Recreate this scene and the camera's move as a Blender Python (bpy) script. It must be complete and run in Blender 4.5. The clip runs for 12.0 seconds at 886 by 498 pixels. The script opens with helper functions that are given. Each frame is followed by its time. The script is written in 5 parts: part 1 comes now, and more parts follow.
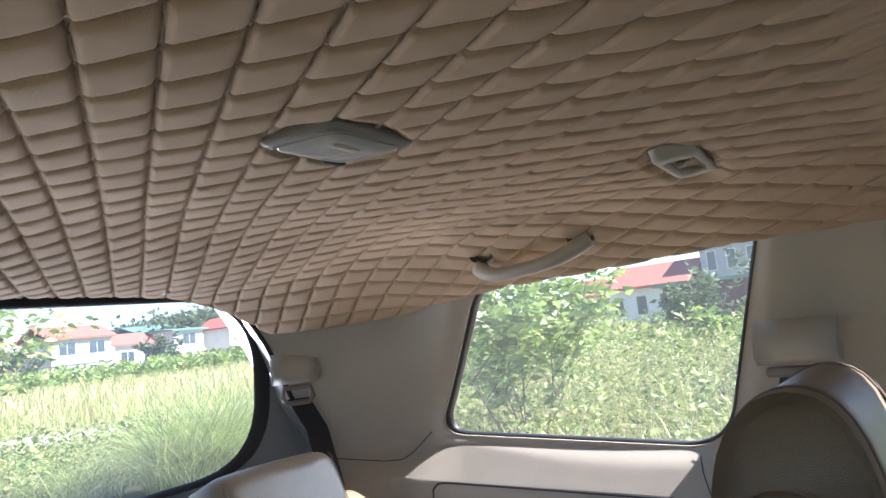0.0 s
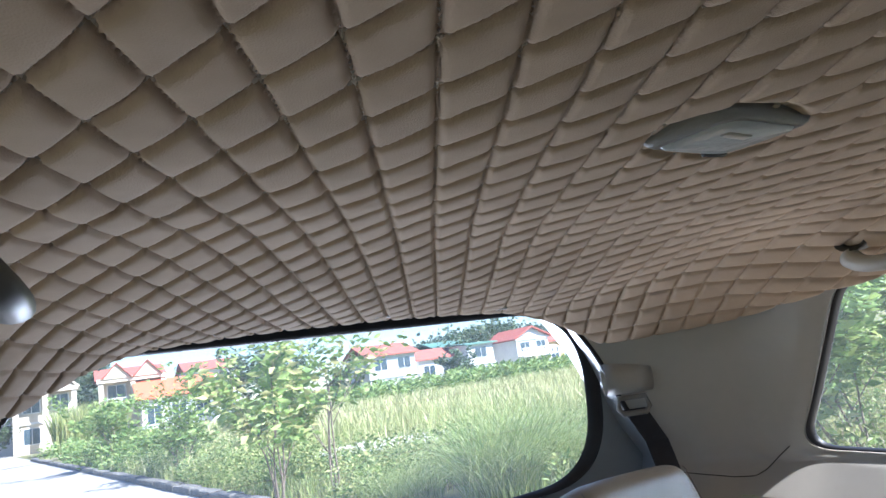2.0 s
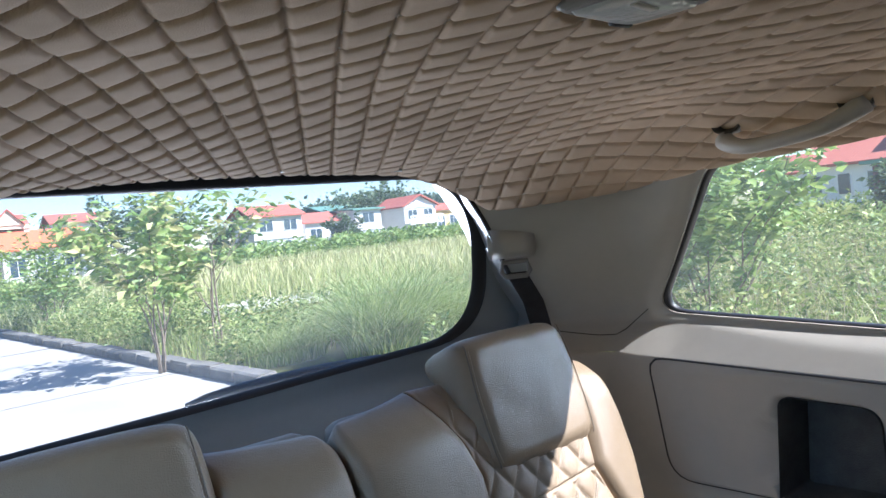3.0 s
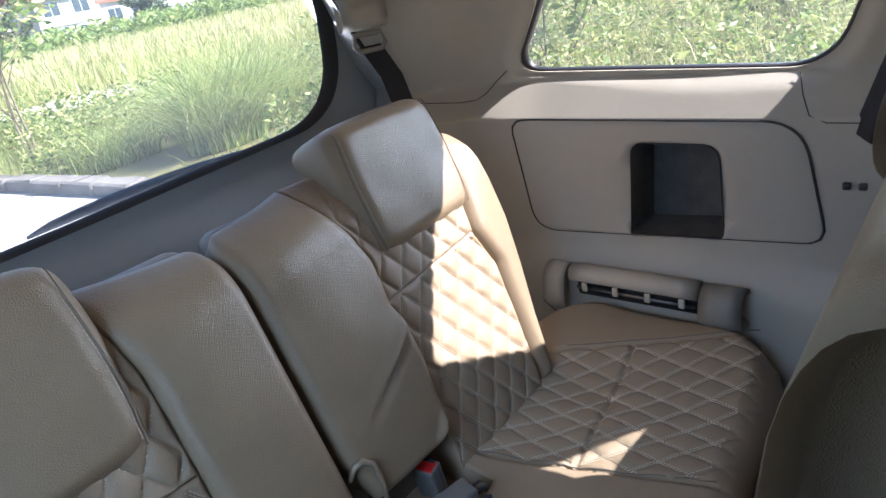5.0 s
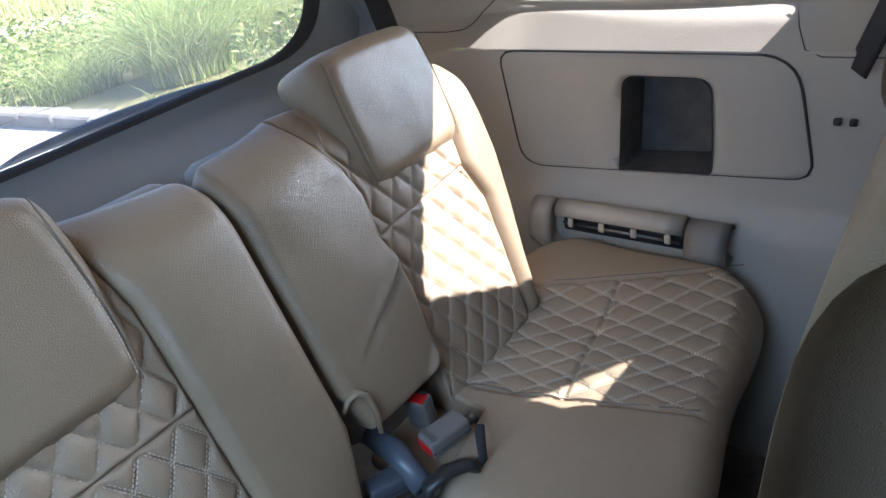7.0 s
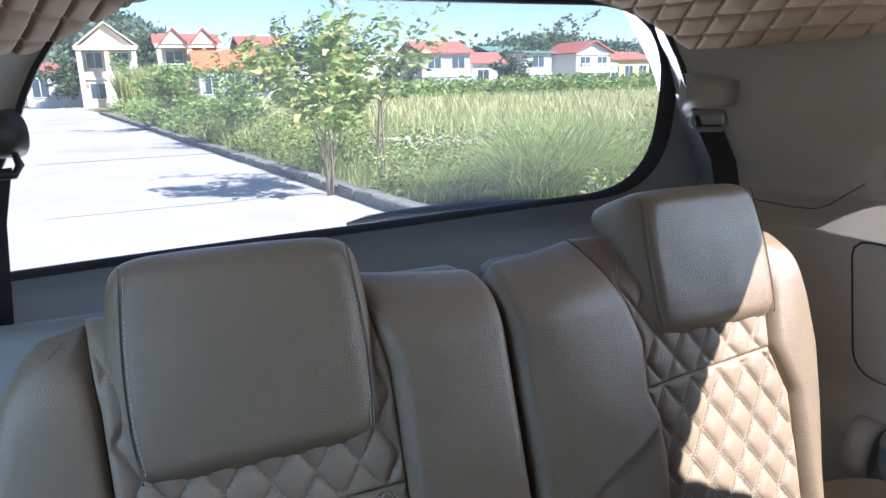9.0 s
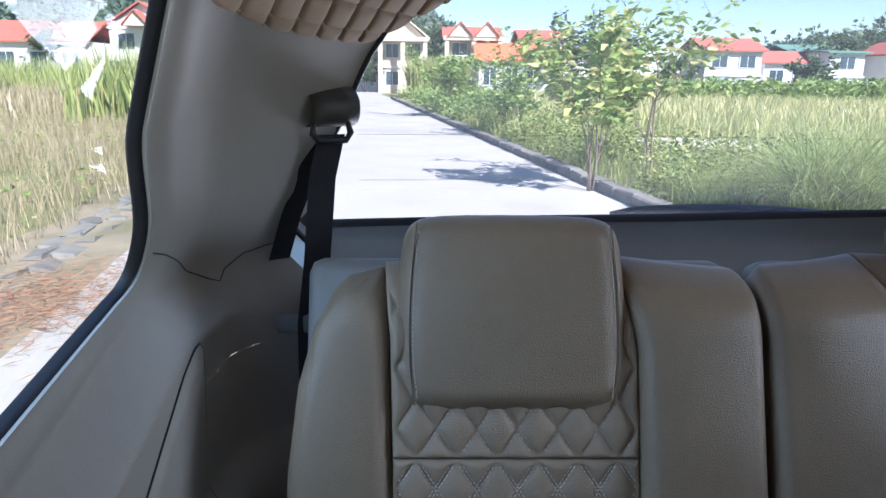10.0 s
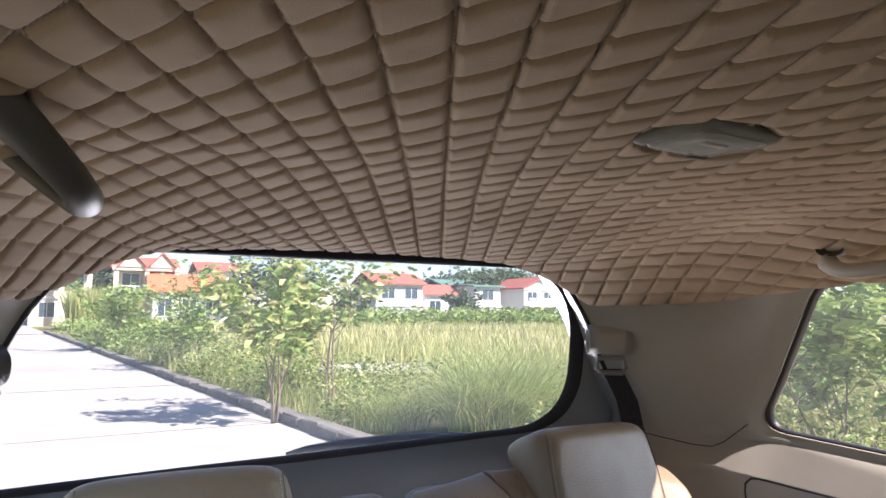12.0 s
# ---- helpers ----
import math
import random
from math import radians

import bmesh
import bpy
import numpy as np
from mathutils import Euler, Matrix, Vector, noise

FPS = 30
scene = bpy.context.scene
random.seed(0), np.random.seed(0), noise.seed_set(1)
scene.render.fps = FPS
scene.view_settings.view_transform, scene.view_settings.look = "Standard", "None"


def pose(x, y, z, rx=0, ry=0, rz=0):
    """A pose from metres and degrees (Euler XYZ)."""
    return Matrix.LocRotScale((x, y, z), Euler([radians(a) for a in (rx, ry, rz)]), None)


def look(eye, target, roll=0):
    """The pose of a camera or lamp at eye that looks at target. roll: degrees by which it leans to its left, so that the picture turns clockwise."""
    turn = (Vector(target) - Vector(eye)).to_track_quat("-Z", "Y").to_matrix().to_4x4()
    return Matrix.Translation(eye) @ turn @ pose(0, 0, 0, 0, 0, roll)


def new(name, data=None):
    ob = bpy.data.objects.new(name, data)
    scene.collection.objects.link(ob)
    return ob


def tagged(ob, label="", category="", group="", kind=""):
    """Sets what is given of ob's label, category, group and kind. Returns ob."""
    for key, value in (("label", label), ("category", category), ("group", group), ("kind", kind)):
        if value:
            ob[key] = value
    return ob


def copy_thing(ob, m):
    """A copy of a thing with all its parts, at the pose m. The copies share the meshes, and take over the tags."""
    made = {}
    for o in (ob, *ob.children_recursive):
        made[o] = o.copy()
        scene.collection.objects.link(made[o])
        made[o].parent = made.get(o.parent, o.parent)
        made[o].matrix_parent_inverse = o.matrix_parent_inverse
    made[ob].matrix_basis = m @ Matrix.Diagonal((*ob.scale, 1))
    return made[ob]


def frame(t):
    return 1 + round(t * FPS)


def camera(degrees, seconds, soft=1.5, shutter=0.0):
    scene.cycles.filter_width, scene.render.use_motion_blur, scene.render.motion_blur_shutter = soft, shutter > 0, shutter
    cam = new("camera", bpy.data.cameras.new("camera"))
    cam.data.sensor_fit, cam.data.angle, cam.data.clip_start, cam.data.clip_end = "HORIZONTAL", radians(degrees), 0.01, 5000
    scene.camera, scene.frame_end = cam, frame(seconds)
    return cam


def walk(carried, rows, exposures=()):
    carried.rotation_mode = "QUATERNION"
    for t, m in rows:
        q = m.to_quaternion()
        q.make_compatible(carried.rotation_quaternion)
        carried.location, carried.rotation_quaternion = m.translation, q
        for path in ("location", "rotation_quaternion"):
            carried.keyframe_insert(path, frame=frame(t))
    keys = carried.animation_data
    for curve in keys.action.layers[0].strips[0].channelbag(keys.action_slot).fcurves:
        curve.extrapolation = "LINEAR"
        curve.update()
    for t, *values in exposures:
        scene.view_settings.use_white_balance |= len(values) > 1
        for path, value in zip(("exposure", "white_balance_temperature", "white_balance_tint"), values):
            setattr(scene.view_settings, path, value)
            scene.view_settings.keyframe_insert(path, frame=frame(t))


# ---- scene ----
cam = camera(66.8, 12.0)

PATH = [
    (0, (-0.349, -0.006, 1.579), (1.228, 1.202, 1.806), -6.2),
    (0.5, (-0.368, 0.032, 1.595), (0.946, 1.502, 1.933), -6.8),
    (1, (-0.374, 0.052, 1.602), (0.767, 1.642, 2.012), -8.8),
    (1.5, (-0.389, 0.06, 1.598), (0.66, 1.709, 2.021), -9.4),
    (2, (-0.406, 0.064, 1.59), (0.563, 1.777, 1.946), -8.3),
    (2.5, (-0.429, 0.067, 1.582), (0.548, 1.8, 1.792), -6.4),
    (3, (-0.417, 0.067, 1.582), (0.797, 1.654, 1.508), -5.8),
    (3.5, (-0.413, 0.07, 1.598), (0.966, 1.479, 1.261), -6.4),
    (3.7, (-0.42, 0.077, 1.596), (1.01, 1.418, 1.202), -5.6),
    (5.3, (-0.413, 0.155, 1.601), (0.936, 1.361, 0.75), -11.5),
    (5.5, (-0.419, 0.174, 1.595), (0.946, 1.344, 0.719), -11.0),
    (6, (-0.428, 0.176, 1.6), (0.924, 1.332, 0.685), -10.9),
    (6.5, (-0.433, 0.165, 1.6), (0.893, 1.305, 0.631), -10.2),
    (6.7, (-0.431, 0.159, 1.598), (0.888, 1.301, 0.621), -10.2),
    (8.5, (-0.4, 0.15, 1.582), (0.923, 1.541, 1.02), -2.9),
    (9, (-0.393, 0.141, 1.558), (0.374, 1.922, 1.068), -1.3),
    (9.5, (-0.407, 0.112, 1.558), (-0.067, 2.006, 1.013), -0.6),
    (10, (-0.425, 0.076, 1.553), (-0.374, 2.012, 1.052), 0.8),
    (10.5, (-0.429, 0.057, 1.561), (-0.44, 2.007, 1.118), -1.1),
    (10.7, (-0.422, 0.054, 1.565), (-0.392, 2.03, 1.254), -1.6),
    (11, (-0.421, 0.039, 1.575), (-0.267, 2.03, 1.47), -2.1),
    (11.2, (-0.42, 0.029, 1.578), (-0.163, 2.012, 1.553), -2.2),
    (11.5, (-0.412, 0.012, 1.579), (0.093, 1.946, 1.63), -1.9),
    (12, (-0.43, -0.017, 1.59), (0.491, 1.75, 1.767), 0.5),
]
EXPOSURES = [(0.0, 2.75, 5900, 20), (1.5, 2.55, 5600, 17), (2.5, 2.35, 5350, 15), (3.2, 2.25, 5600, 16), (5.3, 2.85, 5950, 19), (6.0, 3.05, 5950, 19), (6.7, 3.05, 5950, 19),
             (8.6, 2.42, 5700, 18), (9.5, 1.95, 5700, 19), (10.4, 2.15, 5800, 20), (11.2, 2.1, 5800, 19), (12.0, 2.2, 6400, 24)]
walk(cam, [(t, look(eye, target, roll)) for t, eye, target, roll in PATH], EXPOSURES)

# ---- light: clear midday sky, sun from the front right of the car ----
SUN_EL, SUN_AZ = 43.0, 141.5
world = bpy.data.worlds.new("sky")
scene.world = world
world.use_nodes = True
wn = world.node_tree.nodes
sky = wn.new("ShaderNodeTexSky")
sky.sky_type = "NISHITA"
sky.sun_disc = False
sky.sun_elevation, sky.sun_rotation = radians(SUN_EL), radians(SUN_AZ)
sky.air_density, sky.dust_density, sky.ozone_density = 1.0, 0.03, 4.0
wn["Background"].inputs["Strength"].default_value = 0.046
world.node_tree.links.new(sky.outputs["Color"], wn["Background"].inputs["Color"])
sun_lamp = new("sun", bpy.data.lights.new("sun", "SUN"))
sun_lamp.data.energy, sun_lamp.data.angle, sun_lamp.data.color = 3.1, radians(0.5), (1.0, 0.94, 0.85)
sun_way = Vector((math.sin(radians(SUN_AZ)) * math.cos(radians(SUN_EL)), math.cos(radians(SUN_AZ)) * math.cos(radians(SUN_EL)), math.sin(radians(SUN_EL))))
sun_lamp.matrix_world = look(sun_way * 50, (0, 0, 0))


def fill_panel(name, at, sx, sy, face, watts, spread, tint=(0.92, 0.96, 1.0)):
    """An unseen area lamp, added to fill the car with more daylight."""
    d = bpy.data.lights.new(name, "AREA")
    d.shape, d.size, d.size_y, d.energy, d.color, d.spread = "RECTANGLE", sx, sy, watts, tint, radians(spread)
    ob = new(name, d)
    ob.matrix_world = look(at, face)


# added fill lamps that stand in for daylight off the pale road and sunlit verge, and for sky light
fill_panel("rear_fill", (0.2, 2.4, 0.92), 1.0, 0.4, (0.0, 0.4, 1.72), 2.25, 120)
fill_panel("quarter_fill", (1.55, 0.75, 0.80), 1.0, 0.4, (0.0, 0.35, 1.72), 0.9, 120, (1.0, 0.88, 0.68))
# no windscreen is built: this added lamp hangs inside the closed front
fill_panel("front_fill", (0, -1.18, 1.5), 1.3, 0.35, (0, 0.9, 1.0), 0.22, 120)
fill_panel("left_fill", (-1.35, 0.5, 1.95), 1.1, 0.4, (-0.62, 0.78, 1.1), 1.4, 110, (0.52, 0.76, 1.0))
fill_panel("right_fill", (1.9, 0.3, 1.78), 1.0, 0.4, (-0.72, 0.95, 1.12), 0.95, 70, (0.78, 0.90, 1.0))


# ---- materials ----
def shade(name, color, rough=0.6, color2=None, scale=20.0, bump=0.0, bump_scale=200.0, metal=0.0, spec=0.5,
          stretch=(1, 1, 1), island=0.0, obrand=0.0, sheen=0.0, stains=None):
    """A principled material: two colours mixed by two scales of noise, and fine relief."""
    m = bpy.data.materials.new(name)
    m.use_nodes = True
    n, l = m.node_tree.nodes, m.node_tree.links
    b = n["Principled BSDF"]
    b.inputs["Roughness"].default_value = rough
    b.inputs["Metallic"].default_value = metal
    b.inputs["Specular IOR Level"].default_value = spec
    if sheen:
        b.inputs["Sheen Weight"].default_value = sheen
    co = n.new("ShaderNodeTexCoord")
    mp = n.new("ShaderNodeMapping")
    mp.inputs["Scale"].default_value = stretch
    l.new(co.outputs["Object"], mp.inputs["Vector"])
    a = n.new("ShaderNodeTexNoise")
    a.inputs["Scale"].default_value, a.inputs["Detail"].default_value = scale, 5
    l.new(mp.outputs[0], a.inputs["Vector"])
    f = n.new("ShaderNodeTexNoise")
    f.inputs["Scale"].default_value, f.inputs["Detail"].default_value = scale * 11, 3
    l.new(mp.outputs[0], f.inputs["Vector"])
    add = n.new("ShaderNodeMath")
    add.operation = "MULTIPLY_ADD"
    l.new(f.outputs["Fac"], add.inputs[0])
    add.inputs[1].default_value = 0.45
    l.new(a.outputs["Fac"], add.inputs[2])
    ramp = n.new("ShaderNodeMapRange")
    ramp.inputs["From Min"].default_value, ramp.inputs["From Max"].default_value = 0.45, 0.95
    l.new(add.outputs[0], ramp.inputs["Value"])
    fac = ramp.outputs["Result"]
    if island or obrand:
        src = n.new("ShaderNodeNewGeometry").outputs["Random Per Island"] if island else n.new("ShaderNodeObjectInfo").outputs["Random"]
        k = n.new("ShaderNodeMix")
        k.inputs[0].default_value = island or obrand
        l.new(fac, k.inputs[2])
        l.new(src, k.inputs[3])
        fac = k.outputs[0]
    mix = n.new("ShaderNodeMix")
    mix.data_type = "RGBA"
    c2 = color2 or tuple(c * 0.82 for c in color)
    mix.inputs[6].default_value, mix.inputs[7].default_value = (*color, 1), (*c2, 1)
    l.new(fac, mix.inputs[0])
    out = mix.outputs[2]
    if stains:
        s = n.new("ShaderNodeTexNoise")
        s.inputs["Scale"].default_value, s.inputs["Detail"].default_value = stains[1], 8
        l.new(co.outputs["Object"], s.inputs["Vector"])
        r = n.new("ShaderNodeMapRange")
        r.inputs["From Min"].default_value, r.inputs["From Max"].default_value = 0.52, 0.68
        l.new(s.outputs["Fac"], r.inputs["Value"])
        mx = n.new("ShaderNodeMix")
        mx.data_type = "RGBA"
        l.new(r.outputs["Result"], mx.inputs[0])
        l.new(out, mx.inputs[6])
        mx.inputs[7].default_value = (*stains[0], 1)
        out = mx.outputs[2]
    l.new(out, b.inputs["Base Color"])
    rr = n.new("ShaderNodeMapRange")
    rr.inputs["To Min"].default_value, rr.inputs["To Max"].default_value = rough - 0.06, min(1, rough + 0.08)
    l.new(a.outputs["Fac"], rr.inputs["Value"])
    l.new(rr.outputs["Result"], b.inputs["Roughness"])
    if bump:
        t = n.new("ShaderNodeTexVoronoi")
        t.inputs["Scale"].default_value = bump_scale
        l.new(mp.outputs[0], t.inputs["Vector"])
        h = n.new("ShaderNodeMath")
        h.operation = "ADD"
        l.new(t.outputs["Distance"], h.inputs[0])
        l.new(a.outputs["Fac"], h.inputs[1])
        bp = n.new("ShaderNodeBump")
        bp.inputs["Strength"].default_value, bp.inputs["Distance"].default_value = bump, 0.002
        l.new(h.outputs[0], bp.inputs["Height"])
        l.new(bp.outputs["Normal"], b.inputs["Normal"])
    return m


def leaf_shade(name, c1, c2, c3=None, rough=0.5):
    """Leaves: three greens per island, some light let through."""
    m = bpy.data.materials.new(name)
    m.use_nodes = True
    n, l = m.node_tree.nodes, m.node_tree.links
    b = n["Principled BSDF"]
    g = n.new("ShaderNodeNewGeometry")
    r = n.new("ShaderNodeValToRGB")
    r.color_ramp.elements[0].color, r.color_ramp.elements[1].color = (*c1, 1), (*(c3 or c2), 1)
    e = r.color_ramp.elements.new(0.6)
    e.color = (*c2, 1)
    l.new(g.outputs["Random Per Island"], r.inputs["Fac"])
    l.new(r.outputs["Color"], b.inputs["Base Color"])
    b.inputs["Roughness"].default_value = rough
    tr = n.new("ShaderNodeBsdfTranslucent")
    l.new(r.outputs["Color"], tr.inputs["Color"])
    mx = n.new("ShaderNodeMixShader")
    mx.inputs[0].default_value = 0.35
    l.new(b.outputs[0], mx.inputs[1])
    l.new(tr.outputs[0], mx.inputs[2])
    l.new(mx.outputs[0], n["Material Output"].inputs["Surface"])
    return m


def glass_shade(name, tint, haze=0.0):
    m = bpy.data.materials.new(name)
    m.use_nodes = True
    n, l = m.node_tree.nodes, m.node_tree.links
    n.remove(n["Principled BSDF"])
    tr = n.new("ShaderNodeBsdfTransparent")
    tr.inputs["Color"].default_value = (*tint, 1)
    gl = n.new("ShaderNodeBsdfGlossy")
    gl.inputs["Roughness"].default_value = 0.02
    fr = n.new("ShaderNodeFresnel")
    fr.inputs["IOR"].default_value = 1.25
    mx = n.new("ShaderNodeMixShader")
    l.new(fr.outputs[0], mx.inputs[0])
    l.new(tr.outputs[0], mx.inputs[1])
    l.new(gl.outputs[0], mx.inputs[2])
    out = mx.outputs[0]
    if haze:
        df = n.new("ShaderNodeBsdfTranslucent")
        df.inputs["Color"].default_value = (0.85, 0.88, 0.9, 1)
        nz = n.new("ShaderNodeTexNoise")
        nz.inputs["Scale"].default_value = 3.0
        mr = n.new("ShaderNodeMapRange")
        mr.inputs["To Min"].default_value, mr.inputs["To Max"].default_value = haze * 0.4, haze * 1.6
        l.new(nz.outputs["Fac"], mr.inputs["Value"])
        m2 = n.new("ShaderNodeMixShader")
        l.new(mr.outputs["Result"], m2.inputs[0])
        l.new(out, m2.inputs[1])
        l.new(df.outputs[0], m2.inputs[2])
        out = m2.outputs[0]
    l.new(out, n["Material Output"].inputs["Surface"])
    return m


LEATHER = shade("beige leather", (0.272, 0.208, 0.136), 0.31, (0.237, 0.18, 0.117), 9, 0.36, 620)
# same leather as above; the sun's tan tone is put into this lighter copy
LEATHER_LIT = shade("sun-toned quilted leather", (0.335, 0.256, 0.172), 0.37, (0.30, 0.228, 0.152), 9, 0.4, 620)
LINER = shade("tan suede headliner", (0.47, 0.345, 0.228), 0.9, (0.40, 0.293, 0.193), 6, 0.2, 900)
THREAD = shade("beige thread", (0.62, 0.53, 0.41), 0.8, (0.5, 0.43, 0.33), 300)
THREAD_D = shade("grey brown thread", (0.19, 0.157, 0.12), 0.8, None, 300)
TRIM = shade("light grey beige plastic", (0.43, 0.405, 0.345), 0.48, (0.395, 0.372, 0.318), 5, 0.25, 700)
TRIM_D = shade("grey plastic", (0.24, 0.225, 0.2), 0.45, (0.2, 0.19, 0.17), 6, 0.25, 700)
GREYCLOTH = shade("dark grey carpet", (0.15, 0.146, 0.138), 0.95, (0.10, 0.098, 0.094), 30, 0.6, 500)
RUBBER = shade("black rubber", (0.012, 0.012, 0.014), 0.5, (0.02, 0.02, 0.022), 20)
WEB = shade("dark webbing", (0.025, 0.025, 0.03), 0.7, (0.018, 0.018, 0.022), 60, 0.5, 900)
BLACKP = shade("black plastic", (0.02, 0.02, 0.022), 0.4, (0.03, 0.03, 0.032), 20)
BUCKLE = shade("grey buckle plastic", (0.17, 0.165, 0.155), 0.4, (0.14, 0.137, 0.13), 30, 0.15, 900)
REDP = shade("red plastic", (0.55, 0.015, 0.015), 0.35, (0.42, 0.01, 0.01), 30)
BLUEP = shade("blue grey plastic", (0.075, 0.092, 0.115), 0.4, None, 30)
LENS = shade("grey lamp lens", (0.50, 0.51, 0.48), 0.12, (0.43, 0.44, 0.41), 30, 0.25, 160)
# handle feet, and the left grip and belt cover with shade in their colour
FOOT_SHADE = shade("dark grey plastic of feet and shaded fittings", (0.09, 0.085, 0.075), 0.4, (0.07, 0.067, 0.06), 20)
GATE = shade("mid grey tailgate plastic", (0.36, 0.385, 0.385), 0.42, (0.33, 0.355, 0.355), 6, 0.25, 700)
CREAM = shade("cream plastic", (0.5, 0.45, 0.37), 0.5, (0.42, 0.38, 0.31), 20)
STEEL = shade("dull steel", (0.35, 0.34, 0.32), 0.4, (0.2, 0.19, 0.18), 60, metal=0.9)
GLASS = glass_shade("rear glass", (0.90, 0.92, 0.92), 0.075)
GLASS_S = glass_shade("side glass", (0.90, 0.94, 0.90), 0.022)
# tint added to the door glass to hold back light from the front
GLASS_DIM = glass_shade("door glass with a tint added to cut light", (0.7, 0.73, 0.73))
PAINT_CAR = shade("silver car paint", (0.55, 0.56, 0.57), 0.3, (0.5, 0.51, 0.52), 8, metal=0.5)

CONCRETE = shade("pale concrete", (0.40, 0.385, 0.355), 0.9, (0.34, 0.328, 0.30), 0.8, 0.5, 60, stains=((0.31, 0.295, 0.265), 0.35))
STONE = shade("grey kerb stone", (0.23, 0.22, 0.20), 0.95, (0.10, 0.098, 0.088), 6, 0.8, 40, obrand=0.4)
EARTH = shade("dry earth and weeds", (0.2, 0.19, 0.08), 1.0, (0.13, 0.15, 0.05), 0.6, 0.8, 12, stains=((0.3, 0.26, 0.16), 0.15))
SAND = shade("pale bare sand", (0.62, 0.58, 0.5), 1.0, (0.5, 0.46, 0.38), 2, 0.6, 30)
WEED = leaf_shade("weed leaves", (0.10, 0.17, 0.04), (0.27, 0.35, 0.10), (0.52, 0.50, 0.20))
BUSH = leaf_shade("bush leaves", (0.12, 0.21, 0.05), (0.25, 0.36, 0.10), (0.42, 0.49, 0.16))
TREE = leaf_shade("broad tree leaves", (0.15, 0.26, 0.06), (0.30, 0.40, 0.11), (0.60, 0.55, 0.24))
GRASS = leaf_shade("green grass", (0.177, 0.249, 0.071), (0.34, 0.396, 0.133), (0.566, 0.528, 0.236))
CLUMP = leaf_shade("fountain grass", (0.16, 0.24, 0.06), (0.33, 0.42, 0.13), (0.56, 0.57, 0.25))
FIELD = leaf_shade("pale field grass", (0.30, 0.35, 0.13), (0.52, 0.52, 0.23), (0.70, 0.64, 0.36))
DRY = leaf_shade("dry brown grass", (0.239, 0.199, 0.109), (0.432, 0.362, 0.222), (0.555, 0.475, 0.315))
FARLEAF = leaf_shade("far tree leaves", (0.07, 0.115, 0.055), (0.115, 0.17, 0.08), (0.17, 0.225, 0.12))
# distance haze is put into these greyer, paler greens
HAZE_LEAF = leaf_shade("hill leaves with haze painted in", (0.10, 0.15, 0.11), (0.14, 0.20, 0.14), (0.18, 0.24, 0.17), 0.8)
BARK = shade("pale bark", (0.26, 0.21, 0.15), 0.9, (0.14, 0.11, 0.08), 25, 0.6, 90)
STRAW = shade("red brown dead straw", (0.36, 0.2, 0.12), 0.95, (0.24, 0.14, 0.08), 8, island=0.5)
DIRT = shade("pale brown dirt", (0.3, 0.25, 0.17), 1.0, (0.2, 0.17, 0.11), 3, 0.8, 25, stains=((0.16, 0.15, 0.08), 1.2))
WALL_C = shade("cream plaster", (0.68, 0.6, 0.48), 0.9, (0.58, 0.51, 0.4), 1.0, stains=((0.5, 0.45, 0.38), 0.5))
WALL_W = shade("white plaster", (0.75, 0.75, 0.74), 0.9, (0.65, 0.65, 0.64), 1.0)
WALL_Y = shade("yellow plaster", (0.7, 0.5, 0.24), 0.9, (0.6, 0.43, 0.2), 1.0)
WALL_G = shade("grey plaster", (0.4, 0.43, 0.47), 0.9, (0.34, 0.36, 0.4), 1.0)
# tile red dulled: distance haze is put into the colour
ROOF_R = shade("red roof tiles", (0.44, 0.13, 0.09), 0.8, (0.36, 0.11, 0.08), 3, 0.6, 9, obrand=0.3)
ROOF_O = shade("orange sheet roof", (0.66, 0.17, 0.08), 0.6, (0.6, 0.15, 0.07), 2, stretch=(6, 1, 1))
ROOF_G = shade("green sheet roof", (0.12, 0.25, 0.2), 0.6, (0.1, 0.21, 0.17), 2)
PANE = shade("dark window pane", (0.04, 0.07, 0.09), 0.12, (0.06, 0.09, 0.11), 1)
SHEDM = shade("maroon sheet metal", (0.12, 0.05, 0.06), 0.6, (0.09, 0.04, 0.05), 2, stretch=(1, 8, 1))


# ---- mesh helpers ----
def mesh_of(name, verts, faces, mat, smooth=True):
    me = bpy.data.meshes.new(name)
    me.from_pydata([tuple(v) for v in verts], [], [tuple(f) for f in faces])
    me.materials.append(mat)
    if smooth:
        me.shade_smooth()
    me.update()
    return me


def part_of(name, me, parent=None, label=""):
    ob = new(name, me)
    if parent is not None:
        ob.parent = parent
    if label:
        tagged(ob, label)
    return ob


def part(name, bm, mat, parent=None, label="", smooth=True):
    me = bpy.data.meshes.new(name)
    bmesh.ops.recalc_face_normals(bm, faces=bm.faces[:])
    bm.to_mesh(me)
    bm.free()
    me.materials.append(mat)
    if smooth:
        me.shade_smooth()
    return part_of(name, me, parent, label)


def empty(name, label, category, group="", at=(0, 0, 0)):
    ob = new(name)
    ob.location = at
    ob.empty_display_size = 0.05
    return tagged(ob, label, category, group)


